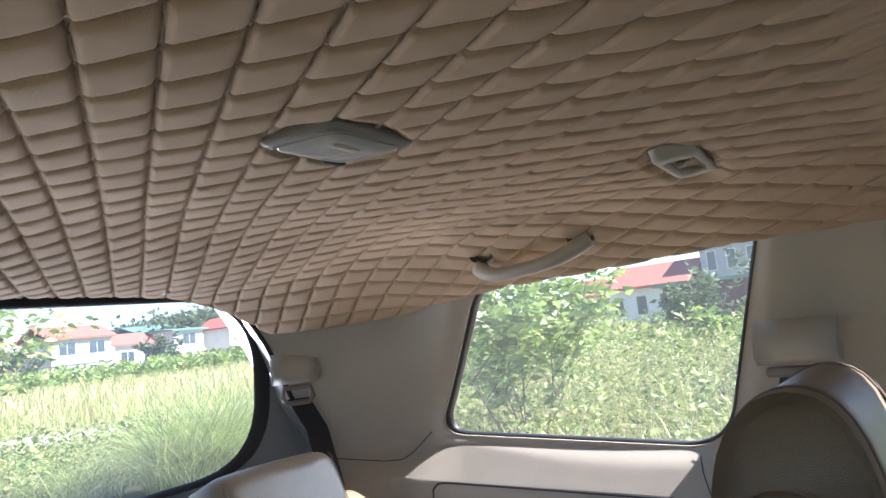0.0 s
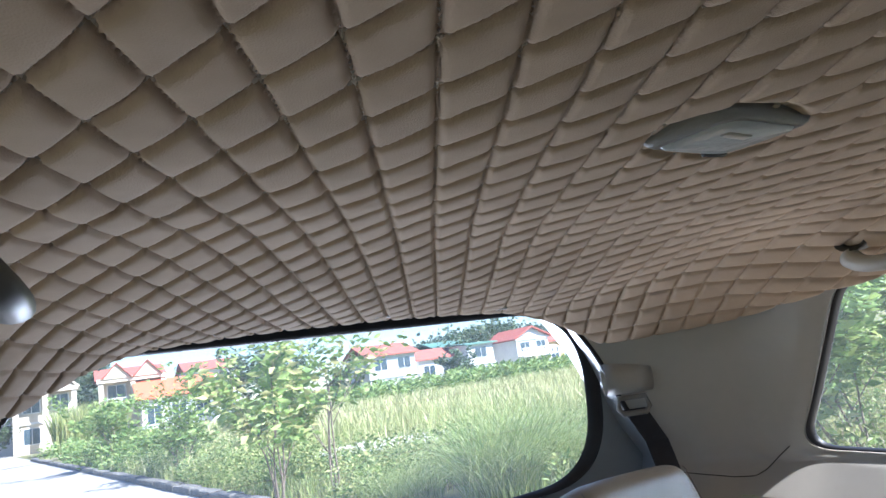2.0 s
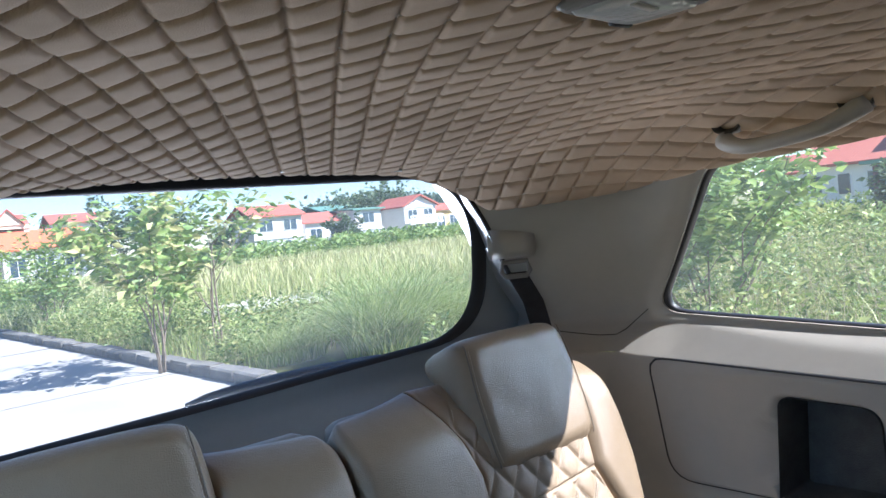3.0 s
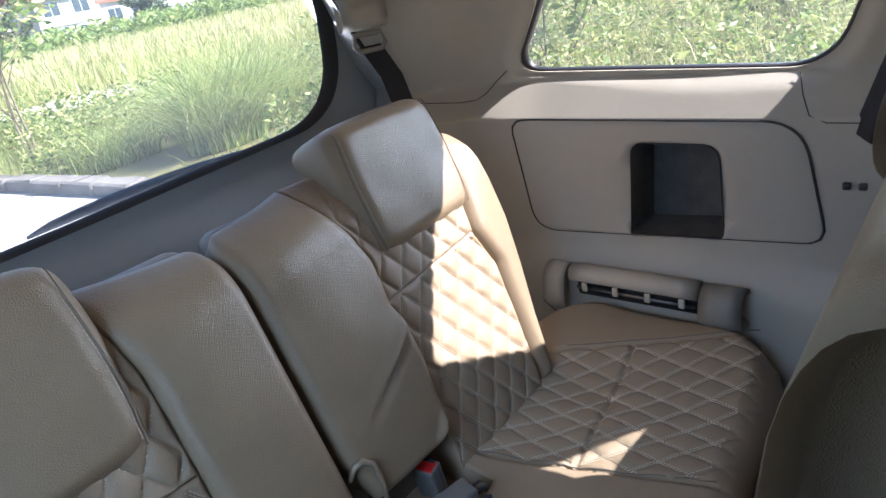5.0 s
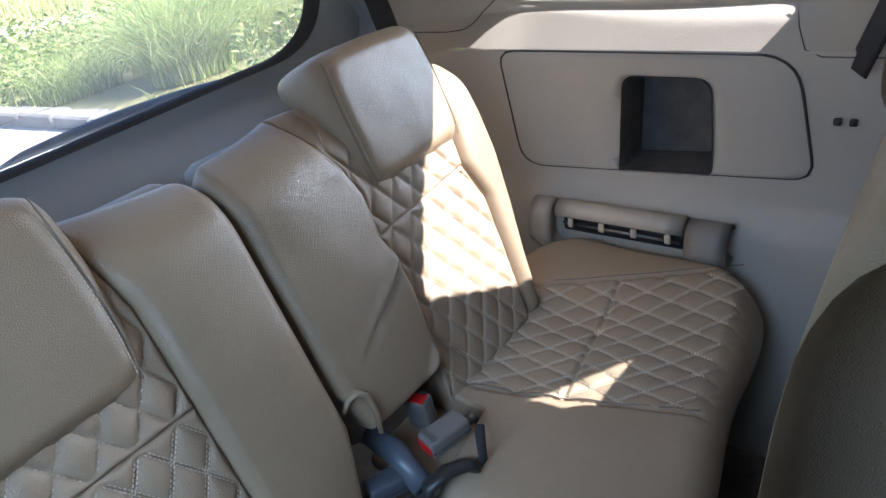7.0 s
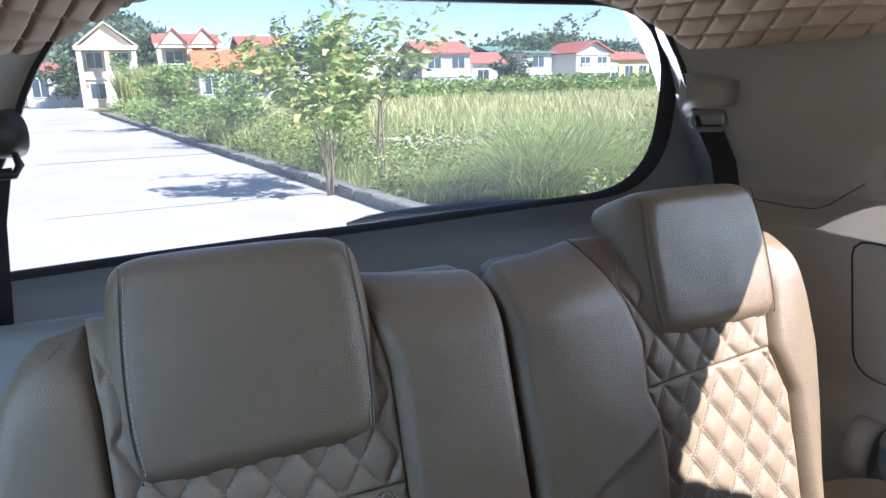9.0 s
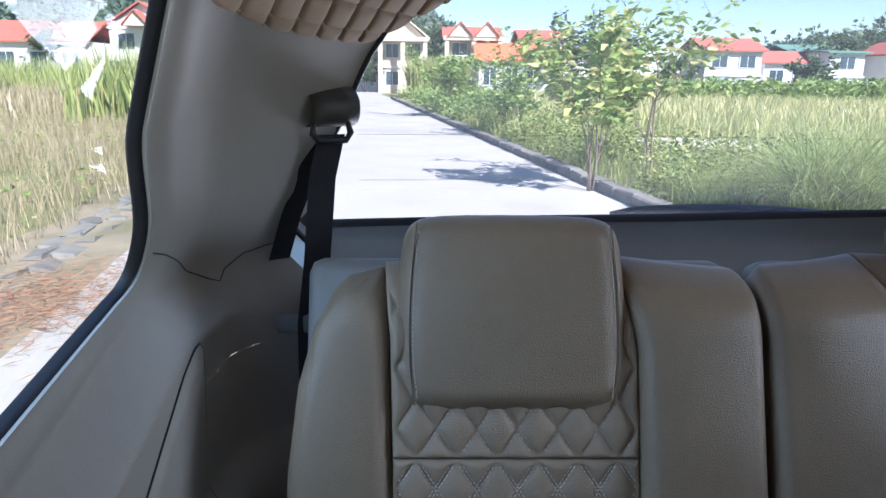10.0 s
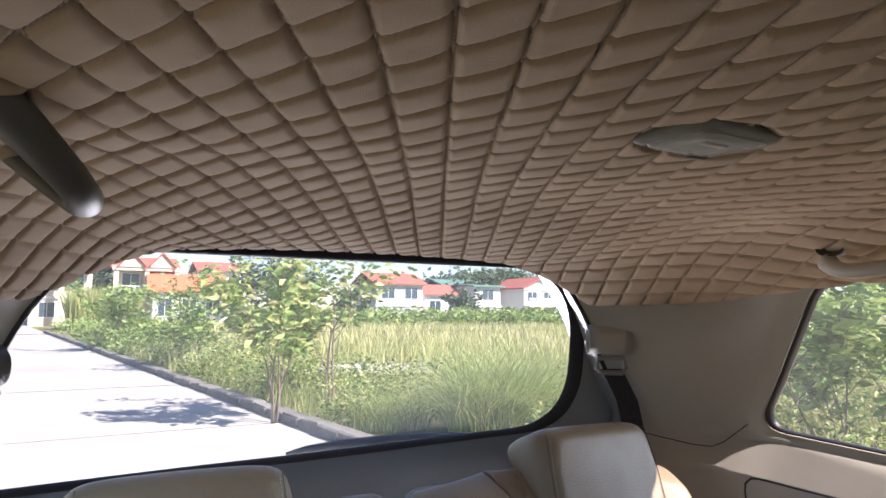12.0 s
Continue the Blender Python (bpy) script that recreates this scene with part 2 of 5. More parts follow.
def fast_mesh(name, verts, loops, sizes, mat, smooth=False):
    """A big mesh from numpy arrays: corners, corner indices, corners per face."""
    me = bpy.data.meshes.new(name)
    verts, loops, sizes = np.asarray(verts, np.float32), np.asarray(loops, np.int32), np.asarray(sizes, np.int32)
    me.vertices.add(len(verts))
    me.vertices.foreach_set("co", verts.ravel())
    me.loops.add(len(loops))
    me.loops.foreach_set("vertex_index", loops)
    me.polygons.add(len(sizes))
    me.polygons.foreach_set("loop_start", np.concatenate([[0], np.cumsum(sizes)[:-1]]).astype(np.int32))
    me.materials.append(mat)
    me.update(calc_edges=True)
    me.validate()
    if smooth:
        me.shade_smooth()
    return me


def box_bm(sx, sy, sz, bevel=0.0, seg=2, at=(0, 0, 0), m=None):
    bm = bmesh.new()
    bmesh.ops.create_cube(bm, size=1, matrix=Matrix.Diagonal((sx, sy, sz, 1)))
    if bevel:
        bmesh.ops.bevel(bm, geom=bm.edges[:], offset=bevel, segments=seg, profile=0.5, affect="EDGES")
    if m is not None:
        bmesh.ops.transform(bm, matrix=m, verts=bm.verts[:])
    bmesh.ops.translate(bm, vec=at, verts=bm.verts[:])
    return bm


def smooth_loop(pts, n=2):
    """Round off a closed outline by cutting its corners n times."""
    pts = [Vector(p) for p in pts]
    for _ in range(n):
        out = []
        for i, p in enumerate(pts):
            q = pts[(i + 1) % len(pts)]
            out += [p * 0.75 + q * 0.25, p * 0.25 + q * 0.75]
        pts = out
    return pts


def rounded(corners, radius, seg=6):
    """A closed 2D outline with each corner rounded; radius: one number, or one per corner."""
    out, n = [], len(corners)
    for i, c in enumerate(corners):
        c, a, b = Vector(c), Vector(corners[i - 1]), Vector(corners[(i + 1) % n])
        r = radius[i] if isinstance(radius, (list, tuple)) else radius
        u, v = (a - c).normalized(), (b - c).normalized()
        p, q = c + u * r, c + v * r
        for k in range(seg + 1):
            s = k / seg
            out.append(p * (1 - s) ** 2 + c * 2 * s * (1 - s) + q * s ** 2)
    return out


def resample(loop, n):
    """n points at even steps along a closed outline."""
    pts = [Vector(p) for p in loop] + [Vector(loop[0])]
    d = [0.0]
    for a, b in zip(pts, pts[1:]):
        d.append(d[-1] + (b - a).length)
    out, j = [], 0
    for i in range(n):
        t = d[-1] * i / n
        while d[j + 1] < t:
            j += 1
        f = (t - d[j]) / max(1e-9, d[j + 1] - d[j])
        out.append(pts[j].lerp(pts[j + 1], f))
    return out


def tube(pts, r, sides=6, closed=False, flat=1.0):
    """A tube along points as a bmesh; r: radius, or a radius per point."""
    pts = [Vector(p) for p in pts]
    bm = bmesh.new()
    rings, n, side = [], len(pts), None
    for i, p in enumerate(pts):
        a = pts[i - 1] if (i or closed) else p
        b = pts[(i + 1) % n] if (i < n - 1 or closed) else p
        d = (b - a).normalized()
        side = d.orthogonal().normalized() if side is None else (side - d * side.dot(d)).normalized()
        up = d.cross(side)
        rad = r[i] if isinstance(r, (list, tuple)) else r
        rings.append([bm.verts.new(p + (side * math.cos(k * math.tau / sides) + up * flat * math.sin(k * math.tau / sides)) * rad) for k in range(sides)])
    for i in range(n if closed else n - 1):
        a, b = rings[i], rings[(i + 1) % n]
        for k in range(sides):
            bm.faces.new((a[k], a[(k + 1) % sides], b[(k + 1) % sides], b[k]))
    if not closed:
        bm.faces.new(rings[0])
        bm.faces.new(rings[-1])
    return bm


def ring_faces(rows, n):
    return [(r * n + i, r * n + (i + 1) % n, (r + 1) * n + (i + 1) % n, (r + 1) * n + i) for r in range(rows - 1) for i in range(n)]


def sheet_with_hole(hole, outer, place, rows=14):
    """A surface between a hole's outline and an outer outline (same count of points); place turns the flat pair into a place."""
    verts, n = [], len(hole)
    for r in range(rows):
        f = (r / (rows - 1)) ** 1.5
        for h, o in zip(hole, outer):
            verts.append(place(h.lerp(o, f)))
    return verts, ring_faces(rows, n)


def match_outer(hole, x0, x1, y0, y1):
    """For each point of a hole's outline, the point of a rectangle in the same direction from the hole's middle."""
    c = sum(hole, Vector((0, 0))) / len(hole)
    out = []
    for p in hole:
        d = p - c
        k = []
        if abs(d.x) > 1e-9:
            k.append(((x1 if d.x > 0 else x0) - c.x) / d.x)
        if abs(d.y) > 1e-9:
            k.append(((y1 if d.y > 0 else y0) - c.y) / d.y)
        out.append(c + d * min(k))
    # draw the nearest points into the corners
    for cx, cy in ((x0, y0), (x0, y1), (x1, y0), (x1, y1)):
        i = min(range(len(out)), key=lambda j: (out[j] - Vector((cx, cy))).length)
        out[i] = Vector((cx, cy))
    return out


def smoothstep(a, b, v):
    t = min(1.0, max(0.0, (v - a) / (b - a)))
    return t * t * (3 - 2 * t)


def pillow(w, h, d, nu=24, nv=24, n_out=8.0, edge=0.02, front=None, back=True, warp=None):
    """A padded panel, width x, height z, front towards -y: rounded outline, rolled edges; front(x, z) adds relief to the front."""
    verts, faces = [], []

    def layer(sgn):
        base = len(verts)
        for j in range(nv + 1):
            for i in range(nu + 1):
                # closer rows near the rim
                u, v = -1 + 2 * i / nu, -1 + 2 * j / nv
                u, v = math.sin(u * math.pi / 2) * 0.6 + u * 0.4, math.sin(v * math.pi / 2) * 0.6 + v * 0.4
                m = max(abs(u), abs(v))
                k = m / ((abs(u) ** n_out + abs(v) ** n_out) ** (1 / n_out)) if m > 1e-9 else 1
                x, z = u * k * w / 2, v * k * h / 2
                rim = (1 - m) * min(w, h) / 2
                t = min(1.0, rim / edge)
                roll = math.sqrt(max(0.0, 1 - (1 - t) ** 2))
                y = -sgn * d / 2 * roll
                if sgn > 0 and front is not None:
                    y -= front(x, z) * smoothstep(0, 1, rim / edge)
                p = Vector((x, y, z))
                verts.append(warp(p) if warp else p)
        for j in range(nv):
            for i in range(nu):
                a = base + j * (nu + 1) + i
                q = (a, a + 1, a + nu + 2, a + nu + 1)
                faces.append(q if sgn > 0 else q[::-1])

    layer(1)
    if back:
        layer(-1)
    return verts, faces


def weld(name, verts, faces, mat, dist=1e-5):
    bm = bmesh.new()
    vs = [bm.verts.new(v) for v in verts]
    for f in faces:
        bm.faces.new([vs[i] for i in f])
    bmesh.ops.remove_doubles(bm, verts=bm.verts[:], dist=dist)
    bmesh.ops.dissolve_degenerate(bm, dist=1e-7, edges=bm.edges[:])
    bmesh.ops.recalc_face_normals(bm, faces=bm.faces[:])
    me = bpy.data.meshes.new(name)
    bm.to_mesh(me)
    bm.free()
    me.materials.append(mat)
    me.shade_smooth()
    return me


def loft(profile, width, end=0.02, shrink=0.8, mid=8, bow=None):
    """A profile in (y, z) drawn out along x, with rolled ends; bow(x) scales the profile along the width."""
    pts = [Vector((p[0], p[1])) for p in profile]
    c = sum(pts, Vector((0, 0))) / len(pts)
    xs = []
    for k in range(6):
        a = k / 5 * math.pi / 2
        xs.append((-width / 2 + end * (1 - math.sin(a)), shrink + (1 - shrink) * math.sin(a) if k else shrink * 0.97))
    xs += [(-width / 2 + end + (width - 2 * end) * k / mid, 1.0) for k in range(1, mid)]
    xs += [(-x, s) for x, s in reversed(xs[:6])]
    bm = bmesh.new()
    rings = []
    for x, s in xs:
        f = s * (bow(x) if bow else 1)
        rings.append([bm.verts.new((x, c.x + (p.x - c.x) * f, c.y + (p.y - c.y) * f)) for p in pts])
    n = len(pts)
    for a, b in zip(rings, rings[1:]):
        for k in range(n):
            bm.faces.new((a[k], a[(k + 1) % n], b[(k + 1) % n], b[k]))
    bm.faces.new(rings[0])
    bm.faces.new(rings[-1][::-1])
    return bm


def dashes(path, step, size, up):
    """Stitches along a path: small long bumps, as corners and faces."""
    verts, faces = [], []
    pts = [Vector(p) for p in path]
    run = 0.0
    for a, b in zip(pts, pts[1:]):
        d = b - a
        ln = d.length
        if ln < 1e-6:
            continue
        d /= ln
        s = d.cross(Vector(up)).normalized()
        n = s.cross(d).normalized()
        while run < ln:
            c = a + d * run
            o = len(verts)
            e, w = d * step * 0.36, s * size
            verts += [c - e - w, c - e + w, c + e + w, c + e - w, c + n * size * 1.6 - e * 0.6, c + n * size * 1.6 + e * 0.6]
            faces += [(o, o + 1, o + 4), (o + 1, o + 2, o + 5, o + 4), (o + 2, o + 3, o + 5), (o + 3, o, o + 4, o + 5)]
            run += step
        run -= ln
    return verts, faces


# ---- the car: headliner ----
QX, QY = 0.0455, 0.089  # the diamond's width and length
SEAM_SHIFT = (0.012, 0.03)


EDGE_Y = (-2.0, 0.06, 0.60, 0.82, 0.90, 1.00, 1.06, 1.11, 1.124, 1.131)
EDGE_X = (0.63, 0.632, 0.642, 0.643, 0.625, 0.579, 0.550, 0.524, 0.480, 0.43)


def liner_edge(y, s=1):
    """Half width of the headliner at y: it narrows in an arc towards the rear window, and ahead on the shaded side."""
    cut = 0.012 * smoothstep(0.70, 0.45, y) if s < 0 else 0.0
    return float(np.interp(y, EDGE_Y, EDGE_X)) - cut


def liner_z(x, y):
    """Height of the headliner: crowned, rolled down at both sides and towards the tailgate."""
    ax = abs(x)
    z = 1.744 - 0.10 * x * x - 0.046 * smoothstep(0.6, 1.12, y)
    side = 0.050 + 0.02 * smoothstep(0.0, 0.8, y) if x > 0 else 0.012 + 0.058 * smoothstep(0.42, 0.78, y)
    drop = side * (1 - 0.6 * smoothstep(1.10, 1.131, y))
    near = 1 - smoothstep(-0.02, 0.23, liner_edge(y, x) - ax)
    return z - drop * near ** 1.25


def liner_puff(x, y):
    e = math.hypot((x - 0.031) / 0.060, (y - 0.379) / 0.050)   # held flat round the lamp
    flat = smoothstep(0.75, 1.2, e)
    e = math.hypot((x - 0.375) / 0.085, (y - 0.211) / 0.034)
    flat = min(flat, smoothstep(0.7, 1.2, e))
    u = (x - SEAM_SHIFT[0]) / QX + (y - SEAM_SHIFT[1]) / QY
    v = (x - SEAM_SHIFT[0]) / QX - (y - SEAM_SHIFT[1]) / QY
    a, b = abs(math.sin(math.pi * u)), abs(math.sin(math.pi * v))
    return flat * (0.0096 * (1 - math.exp(-a * 6.5)) * (1 - math.exp(-b * 9.0)) + 0.0010 * a * b)


def build_headliner():
    verts, faces = [], []
    y0, y1, nx = -1.2, 1.131, 480
    ys = [y0 + (0.03 - y0) * j / 40 for j in range(40)] + [0.03 + (y1 - 0.03) * j / 470 for j in range(471)]
    for y in ys:
        for i in range(nx + 1):
            s = -1 + 2 * i / nx
            half = liner_edge(y, s)
            x = s * half
            yy = y
            rim = min((1 - abs(s)) * half, y1 - y)
            k = smoothstep(0.0, 0.018, rim)
            w = 0.0016 * noise.noise(Vector((x * 9, yy * 9, 0.3))) + 0.0009 * noise.noise(Vector((x * 40, yy * 40, 2.0)))
            z = liner_z(x, yy) - liner_puff(x, yy) * (0.35 + 0.65 * k) - w
            z += 0.006 * (1 - k)
            verts.append((x, yy, z))
    n = nx + 1
    for j in range(len(ys) - 1):
        for i in range(nx):
            a = j * n + i
            faces.append((a, a + n, a + n + 1, a + 1))
    liner = part_of("ceiling", mesh_of("ceiling", verts, faces, LINER))
    tagged(liner, "tan suede car headliner quilted in stitched diamonds", "headliner", kind="structure")
    # thread along both families of seams
    sv, sf = [], []
    for sgn in (1, -1):
        for k in range(-60, 61):
            path = []
            for j in range(140):
                y = 0.04 + (1.115 - 0.04) * j / 139
                x = SEAM_SHIFT[0] + QX * k - sgn * QX * (y - SEAM_SHIFT[1]) / QY
                if abs(x) < liner_edge(y, x) - 0.004:
                    path.append((x, y, liner_z(x, y) - 0.0034))
                else:
                    if len(path) > 1:
                        v, f = dashes(path, 0.006, 0.0011, (0, 0, -1))
                        o = len(sv)
                        sv += v
                        sf += [tuple(q + o for q in t) for t in f]
                    path = []
            if len(path) > 1:
                v, f = dashes(path, 0.006, 0.0011, (0, 0, -1))
                o = len(sv)
                sv += v
                sf += [tuple(q + o for q in t) for t in f]
    stitches = part_of("stitching", mesh_of("stitching", sv, sf, THREAD, False), liner, "beige thread in the seams of the quilting")
    tagged(stitches, kind="stuff")
    roof = part("roof_panel", box_bm(1.42, 2.5, 0.02, 0.008, 2, (0, -0.05, 1.79)), PAINT_CAR)
    tagged(roof, "silver sheet metal car roof above the headliner", "car roof", kind="structure")


build_headliner()


# ---- the car: side walls ----
def side_x(y, z):
    """How far out the side trim stands, on either side."""
    if z < 1.272:
        x = 0.725 - 0.035 * smoothstep(1.01, 0.95, z)
    else:
        x = 0.725 + 0.058 * min(1.0, (z - 1.272) / 0.062)
        x -= 0.451 * max(0.0, z - 1.334)
    # the pillar turns inwards behind a rounded crease
    bend = y - 1.005 + 0.44 * max(0.0, z - 1.36)
    bend = (bend + math.sqrt(bend * bend + 0.00025)) / 2
    x -= (0.90 - 0.25 * smoothstep(1.40, 1.60, z)) * bend + 0.012 * smoothstep(0.84, 0.96, y)
    return x


QUARTER = rounded([(0.925, 1.352), (0.695, 1.655), (0.196, 1.70), (0.335, 1.335)], [0.07, 0.06, 0.03, 0.075], 8)
DOORWIN = rounded([(0.06, 1.30), (0.02, 1.66), (-0.85, 1.66), (-0.85, 1.22)], 0.04, 6)
QUARTER_L = rounded([(0.900, 1.292), (0.735, 1.685), (0.17, 1.72), (0.32, 1.222)], [0.05, 0.045, 0.03, 0.06], 8)
PANEL_L = rounded([(0.906, 1.222), (0.60, 1.036), (0.55, 0.96), (0.885, 0.95)], [0.03, 0.03, 0.02, 0.03], 8)
POCKET_L = rounded([(0.80, 1.03), (0.69, 1.02), (0.69, 0.98), (0.80, 0.98)], 0.008, 6)
POCKET_PANEL = rounded([(0.905, 1.270), (0.362, 1.268), (0.318, 1.062), (0.874, 1.027)], [0.03, 0.06, 0.035, 0.05], 8)
POCKET = rounded([(0.648, 1.226), (0.490, 1.226), (0.482, 1.050), (0.658, 1.037)], [0.02, 0.03, 0.008, 0.008], 6)


def build_side(s, name, label):
    wall = None
    win_line, panel_line = (QUARTER, POCKET_PANEL) if s > 0 else (QUARTER_L, PANEL_L)

    def put(v):
        z = v.y
        if s < 0:   # the ledge sits lower and falls towards the front
            z += 0.055 * smoothstep(1.5, 1.35, v.y) * smoothstep(1.0, 1.12, v.y)
            z += 0.26 * max(0.0, min(0.6, 0.9 - v.x)) * smoothstep(1.5, 1.35, v.y) * smoothstep(1.0, 1.12, v.y)
        return Vector((s * side_x(v.x, z), v.x, v.y))

    # upper trim with the quarter window
    hole = resample(win_line, 160)
    outer = match_outer(hole, 0.17, 1.132, 1.276 if s > 0 else 1.152, 1.75)
    verts, faces = sheet_with_hole(hole, outer, put, 24)
    n = len(hole)
    for i, q in enumerate(verts):
        # the trim rolls outwards towards the glass
        gap = (Vector((q.y, q.z)) - hole[i % n]).length
        q.x += s * 0.016 * (1 - smoothstep(0.0, 0.04, gap)) ** 1.5
    # the reveal turns outwards to the glass
    c = sum(hole, Vector((0, 0))) / n
    base = len(verts)
    for k in range(1, 4):
        for h in hole:
            p = c + (h - c) * (1 - 0.004 * k)
            q = put(h)
            verts.append(Vector((q.x + s * (0.016 + 0.004 * k), p.x, p.y)))
    for r in range(3):
        for i in range(n):
            j = (i + 1) % n
            a, b = (i, j) if r == 0 else (base + (r - 1) * n + i, base + (r - 1) * n + j)
            faces.append((a, b, base + r * n + j, base + r * n + i))
    wall = part_of(name, mesh_of(name, verts, faces, TRIM))
    tagged(wall, label, "side trim", kind="structure")
    # lower trim round the storage panel
    phole = resample(panel_line, 140)
    pouter = match_outer(phole, 0.17, 1.132, 0.405, 1.276 if s > 0 else 1.152)
    v, f = sheet_with_hole(phole, pouter, put, 16)
    part_of("lower_trim", mesh_of("lower_trim", v, f, TRIM), wall)
    # storage panel with its pocket
    pk = resample(POCKET if s > 0 else POCKET_L, 140)
    # same starting direction for both outlines
    cc = Vector((0.565, 1.11)) if s > 0 else Vector((0.745, 1.004))
    ang = lambda p: math.atan2(p.y - cc.y, p.x - cc.x)
    pk2 = []
    for p in phole:
        a = ang(p)
        pk2.append(min(pk, key=lambda q: abs((ang(q) - a + math.pi) % math.tau - math.pi)))
    vv, ff = [], []
    rows = 10
    for r in range(rows):
        g = r / (rows - 1)
        for h, o in zip(pk2, phole):
            p = h.lerp(o, g)
            q = put(p)
            rim = (o - p).length
            proud = 0.006 * smoothstep(0.0, 0.006, rim) + 0.002 if s > 0 else 0.006 * smoothstep(0.0, 0.006, rim) + 0.002
            lip = 0.012 * (1 - smoothstep(0.0, 0.012, (p - h).length)) if r == 0 else 0
            vv.append(Vector((q.x - s * (proud - lip), p.x, p.y)))
    ff = ring_faces(rows, len(pk2))
    panel = part_of("storage_panel", mesh_of("storage_panel", vv, ff, TRIM), wall, "flush plastic storage panel with an open pocket")
    pv, pf = [], []
    for k, dx in enumerate((-0.005, 0.02, 0.11)):
        for h in pk:
            q = put(h)
            pv.append(Vector((s * (0.725 + dx), h.x, h.y)))
    pf = ring_faces(3, len(pk))
    pf.append(tuple(2 * len(pk) + i for i in range(len(pk))))
    # the dark carpet colour gives the pocket's inside its shade
    part_of("pocket", mesh_of("pocket", pv, pf, GREYCLOTH, False), panel, "recessed pocket, its shade put into a dark lining")
    gap = [Vector((put(p).x - s * 0.0012, p.x, p.y)) for p in resample(panel_line, 90)]
    part("panel_gap", tube(gap, 0.0026 if s > 0 else 0.0014, 5, True), BLACKP, wall, "dark gap round the panel")
    # seam from the window's corner to the pillar, and the pillar's own seam
    seam = [(0.925, 1.362), (0.955, 1.342), (0.98, 1.318), (0.998, 1.307), (1.03, 1.307), (1.08, 1.316), (1.125, 1.325)]
    if s < 0:
        seam = [(0.85, 1.345), (0.90, 1.330), (0.95, 1.308), (1.0, 1.279), (1.018, 1.262), (1.027, 1.256), (1.045, 1.270), (1.075, 1.286), (1.10, 1.291), (1.126, 1.294)]
    on = [put(Vector(p)) for p in seam]
    part("trim_seam", tube([Vector((p.x - s * 0.0005, p.y, p.z)) for p in on], 0.0010, 5), BLACKP, wall)
    seam2 = [(0.38, 1.333), (0.37, 1.304), (0.354, 1.276), (0.329, 1.266), (0.268, 1.266), (0.2, 1.266)]
    part("trim_seam", tube([Vector((s * (side_x(y, z) - 0.0005), y, z)) for y, z in seam2], 0.0010, 5), BLACKP, wall)
    # rear door and its window, ahead of the pillar; the left one is unseen, added to shut out light
    dh = resample(DOORWIN, 100)
    do = match_outer(dh, -1.25, 0.17, 0.405, 1.70)
    v, f = sheet_with_hole(dh, do, put, 10)
    part_of("door_trim", mesh_of("door_trim", v, f, TRIM), wall)
    # painted jamb between the trim and the tailgate, with its seal
    zs = np.linspace(0.42, 1.72, 40)
    jv = [Vector((s * (side_x(1.13, z) + dx), y, z)) for z in zs for dx, y in ((0.003, 1.128), (0.006, 1.15), (0.016, 1.235))]
    jf = [(3 * j + i, 3 * j + i + 1, 3 * j + i + 4, 3 * j + i + 3) for j in range(39) for i in range(2)]
    part_of("jamb", mesh_of("jamb", jv, jf, PAINT_CAR), wall, "grey painted body flange beside the tailgate")
    part("body_seal", tube([Vector((s * (side_x(1.13, z) - 0.001), 1.132, z)) for z in zs[8:]], 0.0055, 6), RUBBER, wall, "black rubber door seal")
    # quarter glass and gasket
    win = part_of("window_1" if s > 0 else "window_2", mesh_of("gasket", *gasket_mesh(s, win_line, put), RUBBER))
    tagged(win, "fixed rear quarter window with a black rubber gasket", "window", kind="structure")
    pane = pane_mesh(s, win_line, put, 0.034, 0.985)
    g = part_of("pane", mesh_of("pane", *pane, GLASS_S, False), win, "slightly dusty tinted glass")
    g.visible_shadow = False
    dw = part_of("window_3" if s > 0 else "window_4", mesh_of("gasket", *gasket_mesh(s, DOORWIN, put), RUBBER))
    tagged(dw, "rear door window with a black rubber seal", "window", kind="structure")
    g = part_of("pane", mesh_of("pane", *pane_mesh(s, DOORWIN, put, 0.029, 0.97), GLASS_DIM, False), dw, "door glass with a tint added to cut light")
    return wall


def gasket_mesh(s, outline, put):
    """A black rubber lip that stands round a side window, in the reveal."""
    loop = resample(outline, 160)
    c = sum(loop, Vector((0, 0))) / len(loop)
    verts = []
    for k, dx in ((0.997, 0.019), (0.985, 0.020), (0.972, 0.025), (0.972, 0.036)) if s > 0 else ((0.999, 0.019), (0.993, 0.020), (0.986, 0.025), (0.986, 0.036)):
        for h in loop:
            p = c + (h - c) * k
            q = put(h)
            verts.append(Vector((q.x + s * dx, p.x, p.y)))
    return verts, ring_faces(4, len(loop))


def pane_mesh(s, outline, put, dx, k):
    loop = resample(outline, 80)
    c = sum(loop, Vector((0, 0))) / len(loop)
    verts = []
    for h in loop:
        p = c + (h - c) * k
        verts.append(Vector((put(h).x + s * dx, p.x, p.y)))
    verts.append(Vector((s * (side_x(c.x, c.y) + dx + 0.004), c.x, c.y)))
    n = len(loop)
    return verts, [(i, (i + 1) % n, n) for i in range(n)]


wall_right = build_side(1, "wall_right", "light grey-beige plastic side trim with storage panel and quarter window")
wall_left = build_side(-1, "wall_left", "light grey-beige plastic side trim in shade beside the third row")


# ---- the car: tailgate ----
REARWIN = rounded([(-0.68, 1.292), (-0.535, 1.69), (0.535, 1.69), (0.57, 1.325), (0.0, 1.302)], [0.05, 0.17, 0.17, 0.15, 0.1], 12)


